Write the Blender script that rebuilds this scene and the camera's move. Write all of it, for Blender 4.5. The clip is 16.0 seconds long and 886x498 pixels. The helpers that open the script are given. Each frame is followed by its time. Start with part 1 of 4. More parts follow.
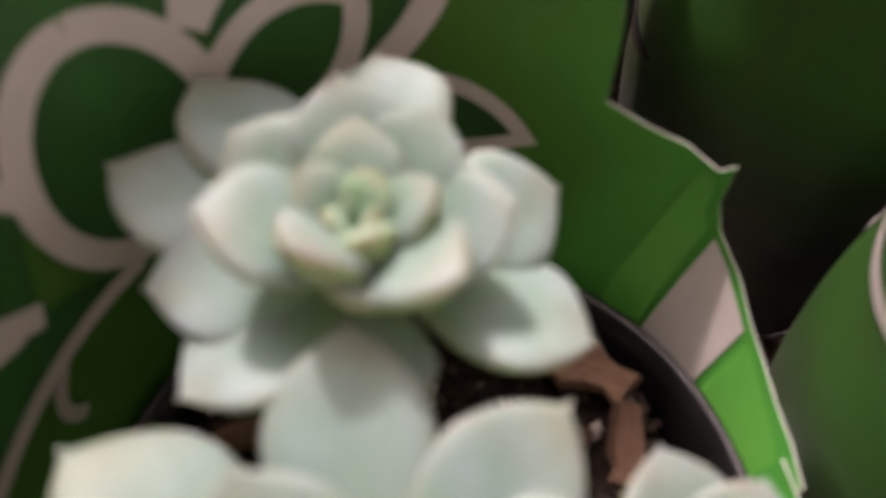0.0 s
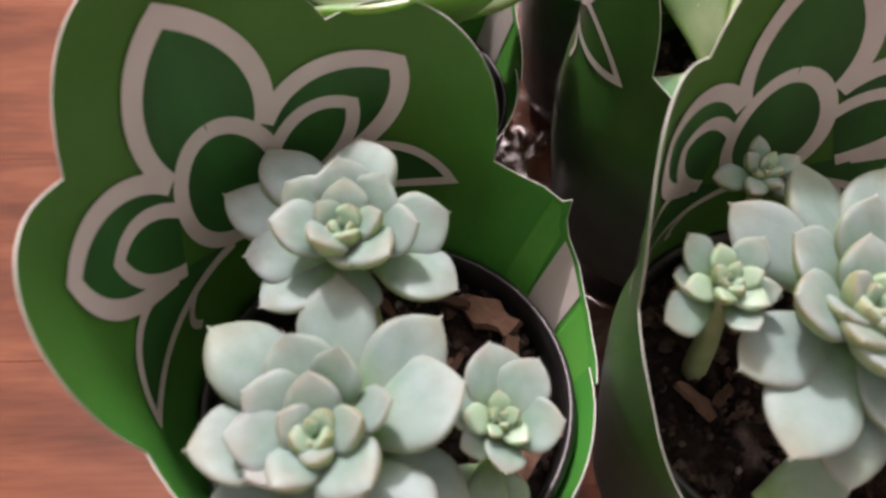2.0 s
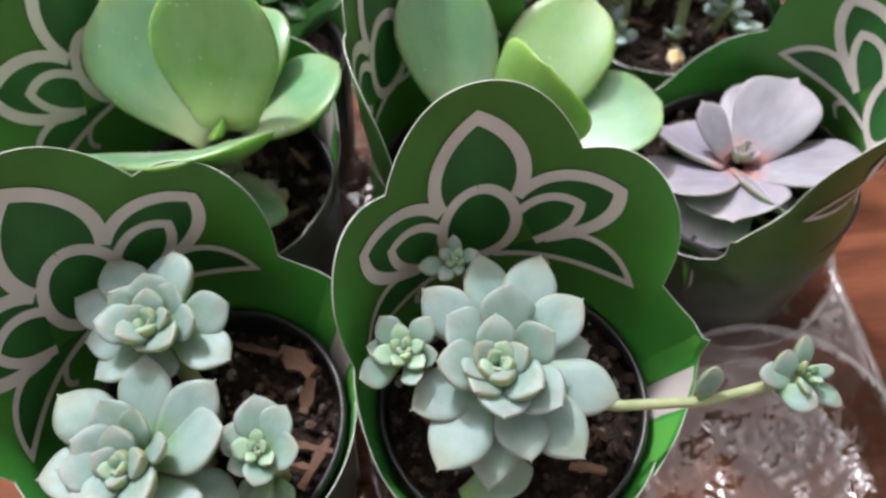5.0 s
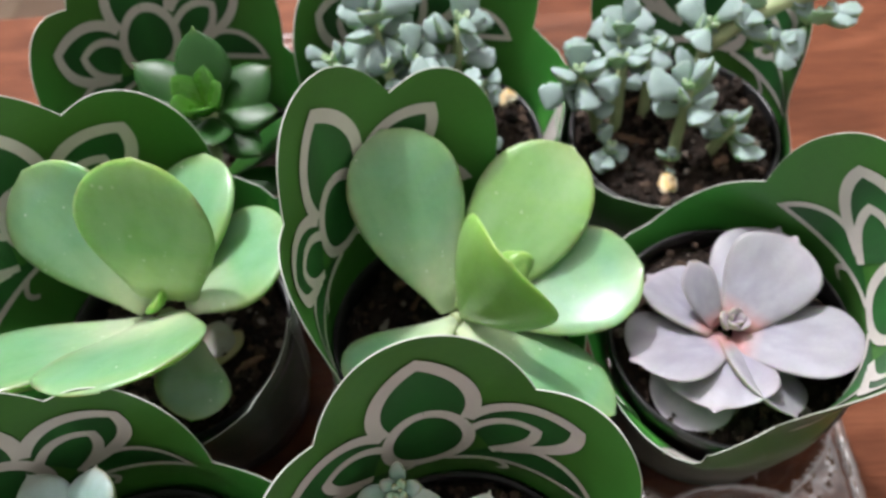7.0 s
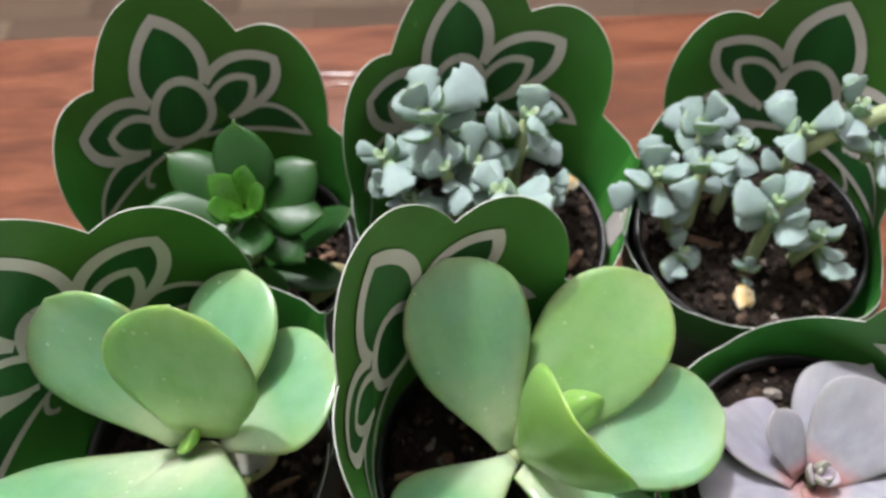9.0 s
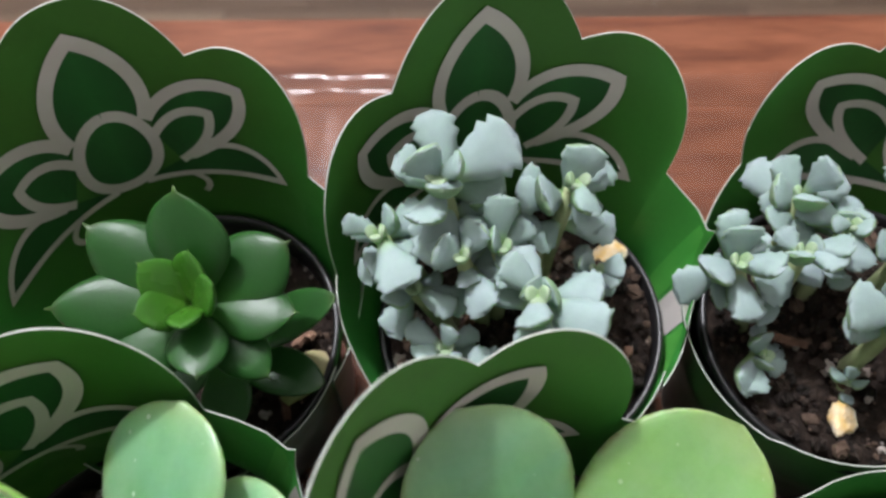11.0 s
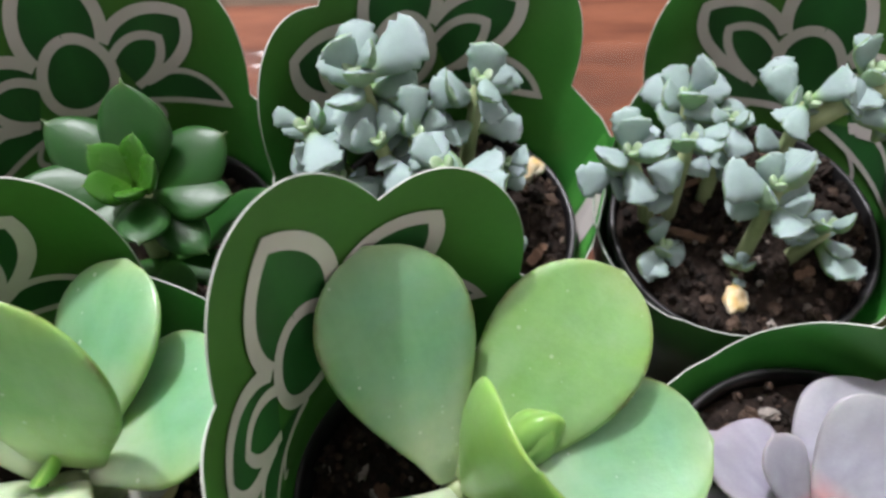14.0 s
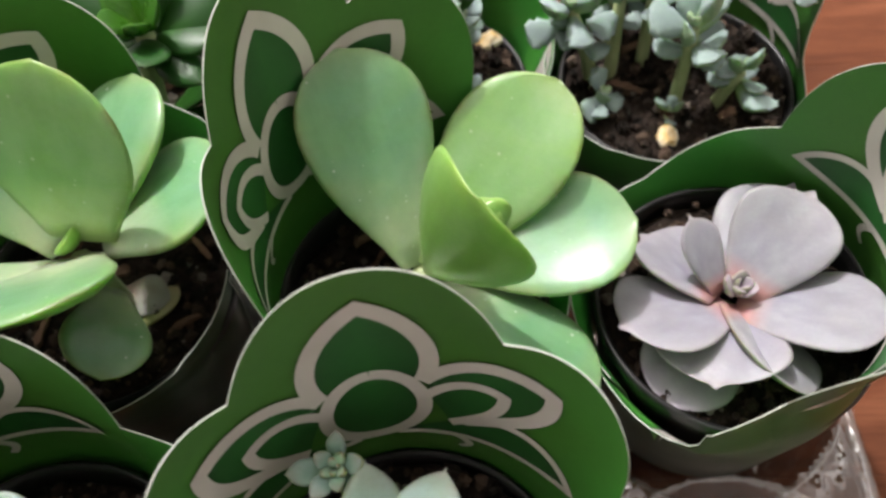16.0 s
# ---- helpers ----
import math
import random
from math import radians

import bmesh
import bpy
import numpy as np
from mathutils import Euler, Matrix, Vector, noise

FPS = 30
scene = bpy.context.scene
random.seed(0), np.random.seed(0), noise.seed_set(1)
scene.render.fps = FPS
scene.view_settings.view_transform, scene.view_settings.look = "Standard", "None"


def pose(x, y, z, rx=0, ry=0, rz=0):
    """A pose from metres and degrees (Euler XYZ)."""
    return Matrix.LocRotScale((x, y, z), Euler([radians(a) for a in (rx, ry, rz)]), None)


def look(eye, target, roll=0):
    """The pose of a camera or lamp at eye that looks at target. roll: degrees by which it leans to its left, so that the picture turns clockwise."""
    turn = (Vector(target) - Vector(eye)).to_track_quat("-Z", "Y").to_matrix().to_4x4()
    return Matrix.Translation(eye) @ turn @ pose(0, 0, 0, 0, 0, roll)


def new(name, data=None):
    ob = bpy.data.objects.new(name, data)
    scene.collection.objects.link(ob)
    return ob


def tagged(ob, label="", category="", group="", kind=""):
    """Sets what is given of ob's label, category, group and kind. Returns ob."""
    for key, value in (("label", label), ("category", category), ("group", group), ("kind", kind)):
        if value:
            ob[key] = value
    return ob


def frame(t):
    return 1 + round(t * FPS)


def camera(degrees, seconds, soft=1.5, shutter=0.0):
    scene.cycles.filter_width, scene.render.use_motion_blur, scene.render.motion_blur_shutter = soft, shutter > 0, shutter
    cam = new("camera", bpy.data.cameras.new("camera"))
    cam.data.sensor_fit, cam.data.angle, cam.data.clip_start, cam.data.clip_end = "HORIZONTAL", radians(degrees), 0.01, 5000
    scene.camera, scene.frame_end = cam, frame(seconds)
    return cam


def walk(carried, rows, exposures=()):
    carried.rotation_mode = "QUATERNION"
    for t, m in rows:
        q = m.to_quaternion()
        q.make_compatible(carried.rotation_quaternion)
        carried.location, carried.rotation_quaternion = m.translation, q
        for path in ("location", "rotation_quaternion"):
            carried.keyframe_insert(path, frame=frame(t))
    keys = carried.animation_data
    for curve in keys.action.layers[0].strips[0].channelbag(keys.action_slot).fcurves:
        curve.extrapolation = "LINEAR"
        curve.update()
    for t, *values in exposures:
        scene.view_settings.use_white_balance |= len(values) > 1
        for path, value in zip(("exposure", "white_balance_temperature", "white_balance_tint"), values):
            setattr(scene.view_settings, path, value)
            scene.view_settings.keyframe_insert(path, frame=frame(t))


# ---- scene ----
cam = camera(61.4, 16.0, 2.7)
cam.data.dof.use_dof, cam.data.dof.focus_distance, cam.data.dof.aperture_fstop = True, 0.145, 17.0
PATH = [
    (0, (-0.0016, -0.0223, 0.1333), (0.0090, 0.0680, 0.0139), 2.15),
    (0.5, (0.0012, -0.0281, 0.1422), (0.0097, 0.0624, 0.0229), 1.06),
    (1, (0.0048, -0.0412, 0.1591), (0.0134, 0.0488, 0.0394), 1.80),
    (1.5, (0.0065, -0.0476, 0.1655), (0.0142, 0.0420, 0.0455), 2.12),
    (2, (0.0074, -0.0577, 0.1791), (0.0118, 0.0320, 0.0589), 0.75),
    (2.5, (0.0092, -0.0637, 0.1951), (0.0158, 0.0244, 0.0739), 2.28),
    (3, (0.0195, -0.0736, 0.2064), (0.0237, 0.0142, 0.0849), -0.34),
    (3.5, (0.0316, -0.0861, 0.2143), (0.0348, 0.0028, 0.0935), -1.72),
    (3.7, (0.0372, -0.0905, 0.2173), (0.0398, -0.0007, 0.0972), -2.39),
    (5.8, (0.0730, -0.0515, 0.2326), (0.0691, 0.0320, 0.1081), -6.74),
    (6, (0.0751, -0.0464, 0.2330), (0.0713, 0.0367, 0.1082), -6.87),
    (6.5, (0.0804, -0.0328, 0.2350), (0.0764, 0.0497, 0.1097), -6.60),
    (7, (0.0834, -0.0151, 0.2468), (0.0756, 0.0630, 0.1189), -8.27),
    (7.5, (0.0753, -0.0012, 0.2594), (0.0678, 0.0761, 0.1310), -7.47),
    (8, (0.0744, 0.0116, 0.2613), (0.0667, 0.0887, 0.1328), -7.13),
    (8.5, (0.0683, 0.0128, 0.2604), (0.0603, 0.0900, 0.1321), -6.56),
    (9, (0.0706, 0.0277, 0.2513), (0.0613, 0.1006, 0.1205), -7.49),
    (11.3, (0.0641, 0.0803, 0.2203), (0.0555, 0.1468, 0.0861), -6.01),
    (11.5, (0.0710, 0.0820, 0.2195), (0.0607, 0.1494, 0.0859), -7.45),
    (12, (0.0846, 0.0809, 0.2199), (0.0753, 0.1501, 0.0872), -7.02),
    (12.5, (0.0885, 0.0733, 0.2223), (0.0800, 0.1430, 0.0897), -6.78),
    (13, (0.0917, 0.0595, 0.2235), (0.0821, 0.1326, 0.0929), -7.89),
    (13.5, (0.0871, 0.0480, 0.2208), (0.0782, 0.1213, 0.0902), -7.22),
    (14, (0.0805, 0.0394, 0.2207), (0.0733, 0.1142, 0.0908), -5.50),
    (14.5, (0.0794, 0.0257, 0.2173), (0.0735, 0.1012, 0.0878), -4.94),
    (15, (0.0884, 0.0137, 0.2130), (0.0805, 0.0901, 0.0842), -7.29),
    (15.5, (0.0856, 0.0005, 0.2095), (0.0823, 0.0784, 0.0814), -3.68),
    (16, (0.0879, -0.0121, 0.2179), (0.0817, 0.0659, 0.0899), -5.58),
]
walk(cam, [(t, look(eye, target, roll)) for t, eye, target, roll in PATH],
     [(0.0, 0.04, 7200, 31), (2.0, 0.0, 6850, 28), (3.5, 0.07, 6150, 23), (6.0, 0.08, 6250, 13), (9.0, 0.03, 6250, 11), (11.5, -0.10, 6000, 12), (12.5, -0.04, 5950, 13), (13.5, 0.02, 6050, 14), (14.5, 0.02, 6200, 13), (16.0, 0.04, 6600, 10)])

# ---- light: one warm-white ceiling lamp over the table, in a closed room ----
world = bpy.data.worlds.new("world")
world.use_nodes = True
world.node_tree.nodes["Background"].inputs["Color"].default_value = (0.6, 0.7, 1.0, 1)
world.node_tree.nodes["Background"].inputs["Strength"].default_value = 0.07
scene.world = world
LAMP = Vector((-0.30, 0.84, 1.48))
lamp_data = bpy.data.lights.new("ceiling_bulb", "POINT")
lamp_data.shadow_soft_size, lamp_data.energy = 0.045, 113.0
lamp_data.color = (1.0, 0.97, 0.97)
lamp = new("ceiling_bulb", lamp_data)
lamp.location = LAMP


# ---- materials ----
class Mat:
    """A node material with short calls."""

    def __init__(self, name, rough=0.5, spec=0.5, metal=0.0):
        self.m = bpy.data.materials.new(name)
        self.m.use_nodes = True
        self.t = self.m.node_tree
        self.b = self.t.nodes["Principled BSDF"]
        self.b.inputs["Roughness"].default_value = rough
        self.b.inputs["Specular IOR Level"].default_value = spec
        self.b.inputs["Metallic"].default_value = metal

    def node(self, kind, **ins):
        n = self.t.nodes.new(kind)
        for k, v in ins.items():
            n.inputs[k.replace("_", " ")].default_value = v
        return n

    def link(self, a, b):
        self.t.links.new(a, b)

    def coords(self, which="Object", scale=(1, 1, 1)):
        tc = self.t.nodes.new("ShaderNodeTexCoord")
        mp = self.t.nodes.new("ShaderNodeMapping")
        mp.inputs["Scale"].default_value = scale
        self.link(tc.outputs[which], mp.inputs["Vector"])
        return mp.outputs["Vector"]

    def noise(self, scale, detail=3.0, rough=0.5, vec=None, distortion=0.0):
        n = self.node("ShaderNodeTexNoise", Scale=scale, Detail=detail, Roughness=rough, Distortion=distortion)
        self.link(vec if vec is not None else self.coords(), n.inputs["Vector"])
        return n.outputs["Fac"]

    def ramp(self, fac, stops):
        r = self.t.nodes.new("ShaderNodeValToRGB")
        els = r.color_ramp.elements
        while len(els) < len(stops):
            els.new(0.5)
        for e, (p, c) in zip(els, stops):
            e.position, e.color = p, (*c, 1)
        self.link(fac, r.inputs["Fac"])
        return r.outputs["Color"]

    def mix(self, fac, a, b, blend="MIX"):
        n = self.t.nodes.new("ShaderNodeMix")
        n.data_type, n.blend_type = "RGBA", blend
        for sock, v in ((n.inputs[0], fac), (n.inputs[6], a), (n.inputs[7], b)):
            if isinstance(v, (int, float)):
                sock.default_value = v
            elif isinstance(v, tuple):
                sock.default_value = (*v, 1)
            else:
                self.link(v, sock)
        return n.outputs[2]

    def math(self, op, a, b=0.0):
        n = self.t.nodes.new("ShaderNodeMath")
        n.operation = op
        for sock, v in ((n.inputs[0], a), (n.inputs[1], b)):
            if isinstance(v, (int, float)):
                sock.default_value = v
            else:
                self.link(v, sock)
        return n.outputs[0]

    def random(self):
        return self.t.nodes.new("ShaderNodeObjectInfo").outputs["Random"]

    def island(self):
        return self.t.nodes.new("ShaderNodeNewGeometry").outputs["Random Per Island"]

    def uv(self):
        tc = self.t.nodes.new("ShaderNodeTexCoord")
        s = self.t.nodes.new("ShaderNodeSeparateXYZ")
        self.link(tc.outputs["UV"], s.inputs[0])
        return s.outputs["X"], s.outputs["Y"]

    def colour(self, c):
        if isinstance(c, tuple):
            self.b.inputs["Base Color"].default_value = (*c, 1)
        else:
            self.link(c, self.b.inputs["Base Color"])
        return self

    def bump(self, height, strength=0.3, distance=0.001):
        n = self.node("ShaderNodeBump", Strength=strength, Distance=distance)
        self.link(height, n.inputs["Height"])
        self.link(n.outputs["Normal"], self.b.inputs["Normal"])
        return self

    def rough(self, fac, lo, hi):
        r = self.t.nodes.new("ShaderNodeMapRange")
        r.inputs["To Min"].default_value, r.inputs["To Max"].default_value = lo, hi
        self.link(fac, r.inputs["Value"])
        self.link(r.outputs[0], self.b.inputs["Roughness"])
        return self


def wood_material(name, tones, scale):
    m = Mat(name, 0.45, 0.15)
    big = m.noise(5.0 * scale, 3.0, 0.55, m.coords("Object", (1.0, 5.0, 1.0)), 0.6)
    grain = m.noise(20.0 * scale, 3.0, 0.6, m.coords("Object", (1.0, 12.0, 1.0)), 0.5)
    base = m.ramp(big, [(0.25, tones[0]), (0.5, tones[1]), (0.75, tones[2])])
    base = m.mix(0.35, base, m.ramp(m.random(), [(0.0, (0.55, 0.50, 0.48)), (0.5, (0.95, 0.9, 0.88)), (1.0, (1.0, 1.0, 1.0))]), "MULTIPLY")
    m.colour(m.mix(0.45, base, m.ramp(grain, [(0.3, (0.5, 0.45, 0.42)), (0.6, (1, 1, 1))]), "MULTIPLY"))
    m.rough(grain, 0.42, 0.58)
    return m.bump(grain, 0.12, 0.0003).m


WOOD = wood_material("reddish_laminate", ((0.075, 0.025, 0.012), (0.170, 0.058, 0.027), (0.26, 0.100, 0.050)), 3.0)
FLOORWOOD = Mat("worn_floor_plank", 0.5)
_r = FLOORWOOD.random()
_g = FLOORWOOD.noise(5.0, 5, 0.6, FLOORWOOD.coords("Object", (1.0, 8.0, 1.0)))
FLOORWOOD.colour(FLOORWOOD.mix(0.5, FLOORWOOD.ramp(_r, [(0.0, (0.10, 0.060, 0.036)), (0.5, (0.155, 0.102, 0.064)), (1.0, (0.22, 0.162, 0.108))]), FLOORWOOD.ramp(_g, [(0.3, (0.6, 0.55, 0.5)), (0.7, (1, 1, 1))]), "MULTIPLY"))
FLOORWOOD = FLOORWOOD.m
# pale paint for the unseen walls and ceiling, its tone set for bounced fill
_m = Mat("wall_paint", 0.85)
_m.colour(_m.ramp(_m.noise(6, 4), [(0.3, (0.77, 0.76, 0.74)), (0.7, (0.83, 0.82, 0.80))])).bump(_m.noise(220, 3), 0.15, 0.001)
PAINT = _m.m


def leaf_material(name, body, base, tip, edge, rough=0.5, bloom=0.3, tip_at=0.8, edge_amount=0.3, sss=0.2, spots=0.0, base_to=0.5, coat=0.0, waxy=(0.54, 0.62, 0.63), tints=None):
    """A fleshy leaf: u runs from midrib to margin, v from base to tip; bloom: a patchy waxy coat."""
    m = Mat(name, rough, 0.45)
    u, v = m.uv()
    blot = m.noise(240, 5, 0.6)
    soft = m.noise(55, 3)
    wide = m.noise(18, 2)
    c = m.mix(m.ramp(v, [(0.10, (1, 1, 1)), (base_to, (0, 0, 0))]), body, base)
    c = m.mix(m.math("MULTIPLY", m.math("MULTIPLY", m.math("POWER", u, 6.0), edge_amount), m.ramp(soft, [(0.35, (0.2, 0.2, 0.2)), (0.65, (1, 1, 1))])), c, edge)
    c = m.mix(m.math("MULTIPLY", m.math("MULTIPLY", m.ramp(v, [(tip_at, (0, 0, 0)), (1.0, (1, 1, 1))]), 0.85), m.ramp(wide, [(0.3, (0.3, 0.3, 0.3)), (0.6, (1, 1, 1))])), c, tip)
    c = m.mix(m.math("MULTIPLY", m.ramp(m.math("ADD", m.math("MULTIPLY", m.noise(130, 4, 0.65), 0.6), m.math("MULTIPLY", soft, 0.4)), [(0.44, (0, 0, 0)), (0.58, (1, 1, 1))]), bloom), c, waxy)
    if tints:
        c = m.mix(m.math("MULTIPLY", m.ramp(m.noise(26, 3, 0.6, None, 0.8), [(0.38, (0, 0, 0)), (0.62, (1, 1, 1))]), 0.55), c, tints)
    c = m.mix(0.55, c, m.ramp(wide, [(0.3, (0.72, 0.80, 0.70)), (0.7, (1.0, 1.0, 1.0))]), "MULTIPLY")
    c = m.mix(0.35, c, m.ramp(blot, [(0.35, (0.72, 0.76, 0.72)), (0.6, (1.0, 1.0, 1.0))]), "MULTIPLY")
    c = m.mix(0.5, c, m.ramp(m.random(), [(0.0, (0.80, 0.88, 0.78)), (0.5, (0.95, 1.0, 0.95)), (1.0, (1.0, 0.98, 1.0))]), "MULTIPLY")
    if spots:
        vo = m.node("ShaderNodeTexVoronoi", Scale=310.0)
        m.link(m.coords(), vo.inputs["Vector"])
        patch = m.math("ADD", m.math("MULTIPLY", m.noise(34, 2), 0.9), m.math("MULTIPLY", blot, 0.25))
        c = m.mix(m.math("MULTIPLY", m.ramp(m.math("ADD", vo.outputs["Distance"], patch), [(0.60, (1, 1, 1)), (0.67, (0, 0, 0))]), spots), c, (0.66, 0.74, 0.62))
        streak = m.noise(38, 4, 0.6, m.coords("Object", (3.0, 0.5, 1.0)))
        c = m.mix(m.math("MULTIPLY", m.ramp(streak, [(0.45, (0, 0, 0)), (0.8, (1, 1, 1))]), 0.35), c, (0.28, 0.47, 0.24))
        c = m.mix(m.math("MULTIPLY", m.math("POWER", u, 14.0), m.ramp(m.noise(75, 4, 0.7), [(0.50, (0, 0, 0)), (0.62, (0.85, 0.85, 0.85))])), c, (0.13, 0.10, 0.04))
    m.colour(c)
    m.rough(soft, rough - 0.08, rough + 0.14)
    m.b.inputs["Subsurface Weight"].default_value = sss
    m.b.inputs["Subsurface Radius"].default_value = (0.5, 1.0, 0.3)
    m.b.inputs["Subsurface Scale"].default_value = 0.007
    m.b.inputs["Coat Weight"].default_value = coat
    m.b.inputs["Coat Roughness"].default_value = 0.16
    m.bump(m.math("ADD", m.noise(800, 4, 0.6), m.math("MULTIPLY", soft, 2.0)), 0.16, 0.0005)
    return m.m


PALE = leaf_material("powdery_pale_leaf", (0.235, 0.375, 0.330), (0.20, 0.37, 0.13), (0.50, 0.29, 0.27), (0.50, 0.34, 0.32), 0.48, 0.75, 0.62, 0.95, 0.1, 0.0, 0.5, waxy=(0.345, 0.44, 0.47), tints=(0.26, 0.38, 0.28))
# olive underside, with shade cast by neighbouring leaves mixed into its colour
PALE_SHADED_UNDER = leaf_material("shaded_pale_leaf_underside", (0.29, 0.38, 0.19), (0.22, 0.34, 0.11), (0.50, 0.32, 0.25), (0.42, 0.40, 0.28), 0.45, 0.1, 0.78, 0.3)
PALE_YOUNG = leaf_material("young_mint_leaf", (0.36, 0.52, 0.38), (0.24, 0.39, 0.15), (0.52, 0.42, 0.35), (0.48, 0.48, 0.38), 0.40, 0.25, 0.82)
GREEN = leaf_material("bluish_green_leaf", (0.185, 0.39, 0.16), (0.70, 0.74, 0.52), (0.36, 0.40, 0.08), (0.42, 0.50, 0.13), 0.33, 0.10, 0.84, 0.95, 0.3, 0.6, 0.55, 0.50, tints=(0.18, 0.40, 0.28))
GREEN_UNDER = leaf_material("green_leaf_underside", (0.26, 0.47, 0.10), (0.42, 0.60, 0.22), (0.32, 0.44, 0.08), (0.36, 0.50, 0.10), 0.34, 0.08, 0.88, 0.4, 0.3, 0.0, 0.4, 0.2)
OLIVE = leaf_material("yellowish_green_leaf", (0.22, 0.41, 0.10), (0.54, 0.68, 0.30), (0.32, 0.37, 0.07), (0.34, 0.46, 0.09), 0.34, 0.12, 0.86, 0.6, 0.3, 0.3, 0.4, 0.08, tints=(0.18, 0.36, 0.14))
LAVENDER = leaf_material("lavender_leaf", (0.325, 0.30, 0.39), (0.56, 0.26, 0.26), (0.45, 0.34, 0.32), (0.52, 0.42, 0.40), 0.42, 0.5, 0.92, 0.6, 0.15, 0.0, 0.26, waxy=(0.47, 0.45, 0.54), tints=(0.38, 0.34, 0.37))
LAVENDER_UNDER = leaf_material("lavender_leaf_underside", (0.36, 0.33, 0.28), (0.50, 0.30, 0.26), (0.50, 0.40, 0.36), (0.46, 0.42, 0.36), 0.45, 0.2, 0.9, 0.4)
LAVENDER_HEART = leaf_material("pink_heart_leaf", (0.44, 0.36, 0.44), (0.66, 0.20, 0.18), (0.46, 0.34, 0.38), (0.54, 0.42, 0.46), 0.40, 0.2, 0.92, 0.4, waxy=(0.6, 0.5, 0.6))
GLOSSY = leaf_material("glossy_dark_green_leaf", (0.016, 0.078, 0.011), (0.030, 0.11, 0.015), (0.08, 0.10, 0.04), (0.045, 0.10, 0.03), 0.36, 0.0, 0.92, 0.3)
LIME = leaf_material("lime_young_leaf", (0.044, 0.145, 0.012), (0.07, 0.19, 0.018), (0.06, 0.15, 0.025), (0.06, 0.18, 0.025), 0.26, 0.0, 0.9)
GREY = leaf_material("grey_green_leaf", (0.30, 0.385, 0.385), (0.32, 0.48, 0.20), (0.36, 0.42, 0.44), (0.36, 0.42, 0.43), 0.6, 0.4, 0.9, 0.3, 0.15, 0.0, 0.38, waxy=(0.40, 0.48, 0.50))
GREY_HEART = leaf_material("yellow_green_bud", (0.34, 0.44, 0.28), (0.32, 0.44, 0.20), (0.36, 0.45, 0.33), (0.36, 0.45, 0.32), 0.5, 0.1)
GREY_UNDER = leaf_material("grey_leaf_underside", (0.25, 0.36, 0.22), (0.28, 0.42, 0.14), (0.28, 0.37, 0.26), (0.32, 0.40, 0.30), 0.6, 0.1, 0.9, 0.3)
for _leaf in (GLOSSY, LIME):
    _leaf.node_tree.nodes["Principled BSDF"].inputs["Specular IOR Level"].default_value = 0.4
DRY = leaf_material("dry_yellow_leaf", (0.52, 0.45, 0.24), (0.40, 0.44, 0.16), (0.42, 0.28, 0.12), (0.50, 0.36, 0.18), 0.6, 0.2, 0.8, 0.6, 0.1, waxy=(0.62, 0.58, 0.42))
UNDER = {DRY: DRY, LAVENDER_UNDER: LAVENDER_UNDER, GREEN_UNDER: GREEN_UNDER, PALE: PALE_SHADED_UNDER, PALE_YOUNG: PALE_SHADED_UNDER, GREEN: GREEN_UNDER, OLIVE: GREEN_UNDER, LAVENDER: LAVENDER_UNDER, LAVENDER_HEART: LAVENDER_UNDER, GREY: GREY_UNDER, GREY_HEART: GREY_HEART, GLOSSY: GLOSSY, LIME: LIME}
_m = Mat("pale_stem", 0.55)
_m.colour(_m.ramp(_m.noise(160, 4), [(0.3, (0.26, 0.33, 0.15)), (0.7, (0.40, 0.45, 0.24))])).bump(_m.noise(500, 3), 0.3, 0.0004)
STEM = _m.m

_m = Mat("black_pot_plastic", 0.34)
_m.colour(_m.ramp(_m.noise(120, 4), [(0.3, (0.006, 0.006, 0.007)), (0.7, (0.018, 0.017, 0.017))])).bump(_m.noise(300, 3), 0.1, 0.0005)
BLACK = _m.m
_m = Mat("potting_soil", 0.95, 0.2)
_m.colour(_m.ramp(_m.noise(420, 6, 0.7), [(0.3, (0.010, 0.007, 0.006)), (0.55, (0.035, 0.024, 0.018)), (0.75, (0.09, 0.065, 0.05))])).bump(_m.noise(700, 6, 0.7), 0.9, 0.002)
SOIL = _m.m
_m = Mat("soil_crumb", 0.9, 0.3)
_m.colour(_m.mix(0.5, _m.ramp(_m.island(), [(0.0, (0.012, 0.009, 0.007)), (0.6, (0.05, 0.034, 0.025)), (0.9, (0.13, 0.085, 0.06)), (1.0, (0.40, 0.36, 0.32))]), _m.ramp(_m.noise(900, 4), [(0.3, (0.4, 0.4, 0.4)), (0.7, (1, 1, 1))]), "MULTIPLY")).bump(_m.noise(1200, 4), 0.6, 0.001)
CRUMB = _m.m
_m = Mat("bark_chip", 0.8, 0.3)
_m.colour(_m.mix(0.6, _m.ramp(_m.random(), [(0.0, (0.10, 0.055, 0.035)), (1.0, (0.30, 0.18, 0.12))]), _m.ramp(_m.noise(300, 5, 0.7, _m.coords("Object", (1, 6, 1))), [(0.3, (0.35, 0.3, 0.28)), (0.7, (1, 1, 1))]), "MULTIPLY")).bump(_m.noise(500, 5), 0.6, 0.001)
BARK = _m.m
_m = Mat("pale_pebble", 0.6)
_m.colour(_m.ramp(_m.noise(160, 4), [(0.35, (0.75, 0.48, 0.14)), (0.6, (0.85, 0.78, 0.62))])).bump(_m.noise(400, 4), 0.4, 0.001)
PEBBLE = _m.m


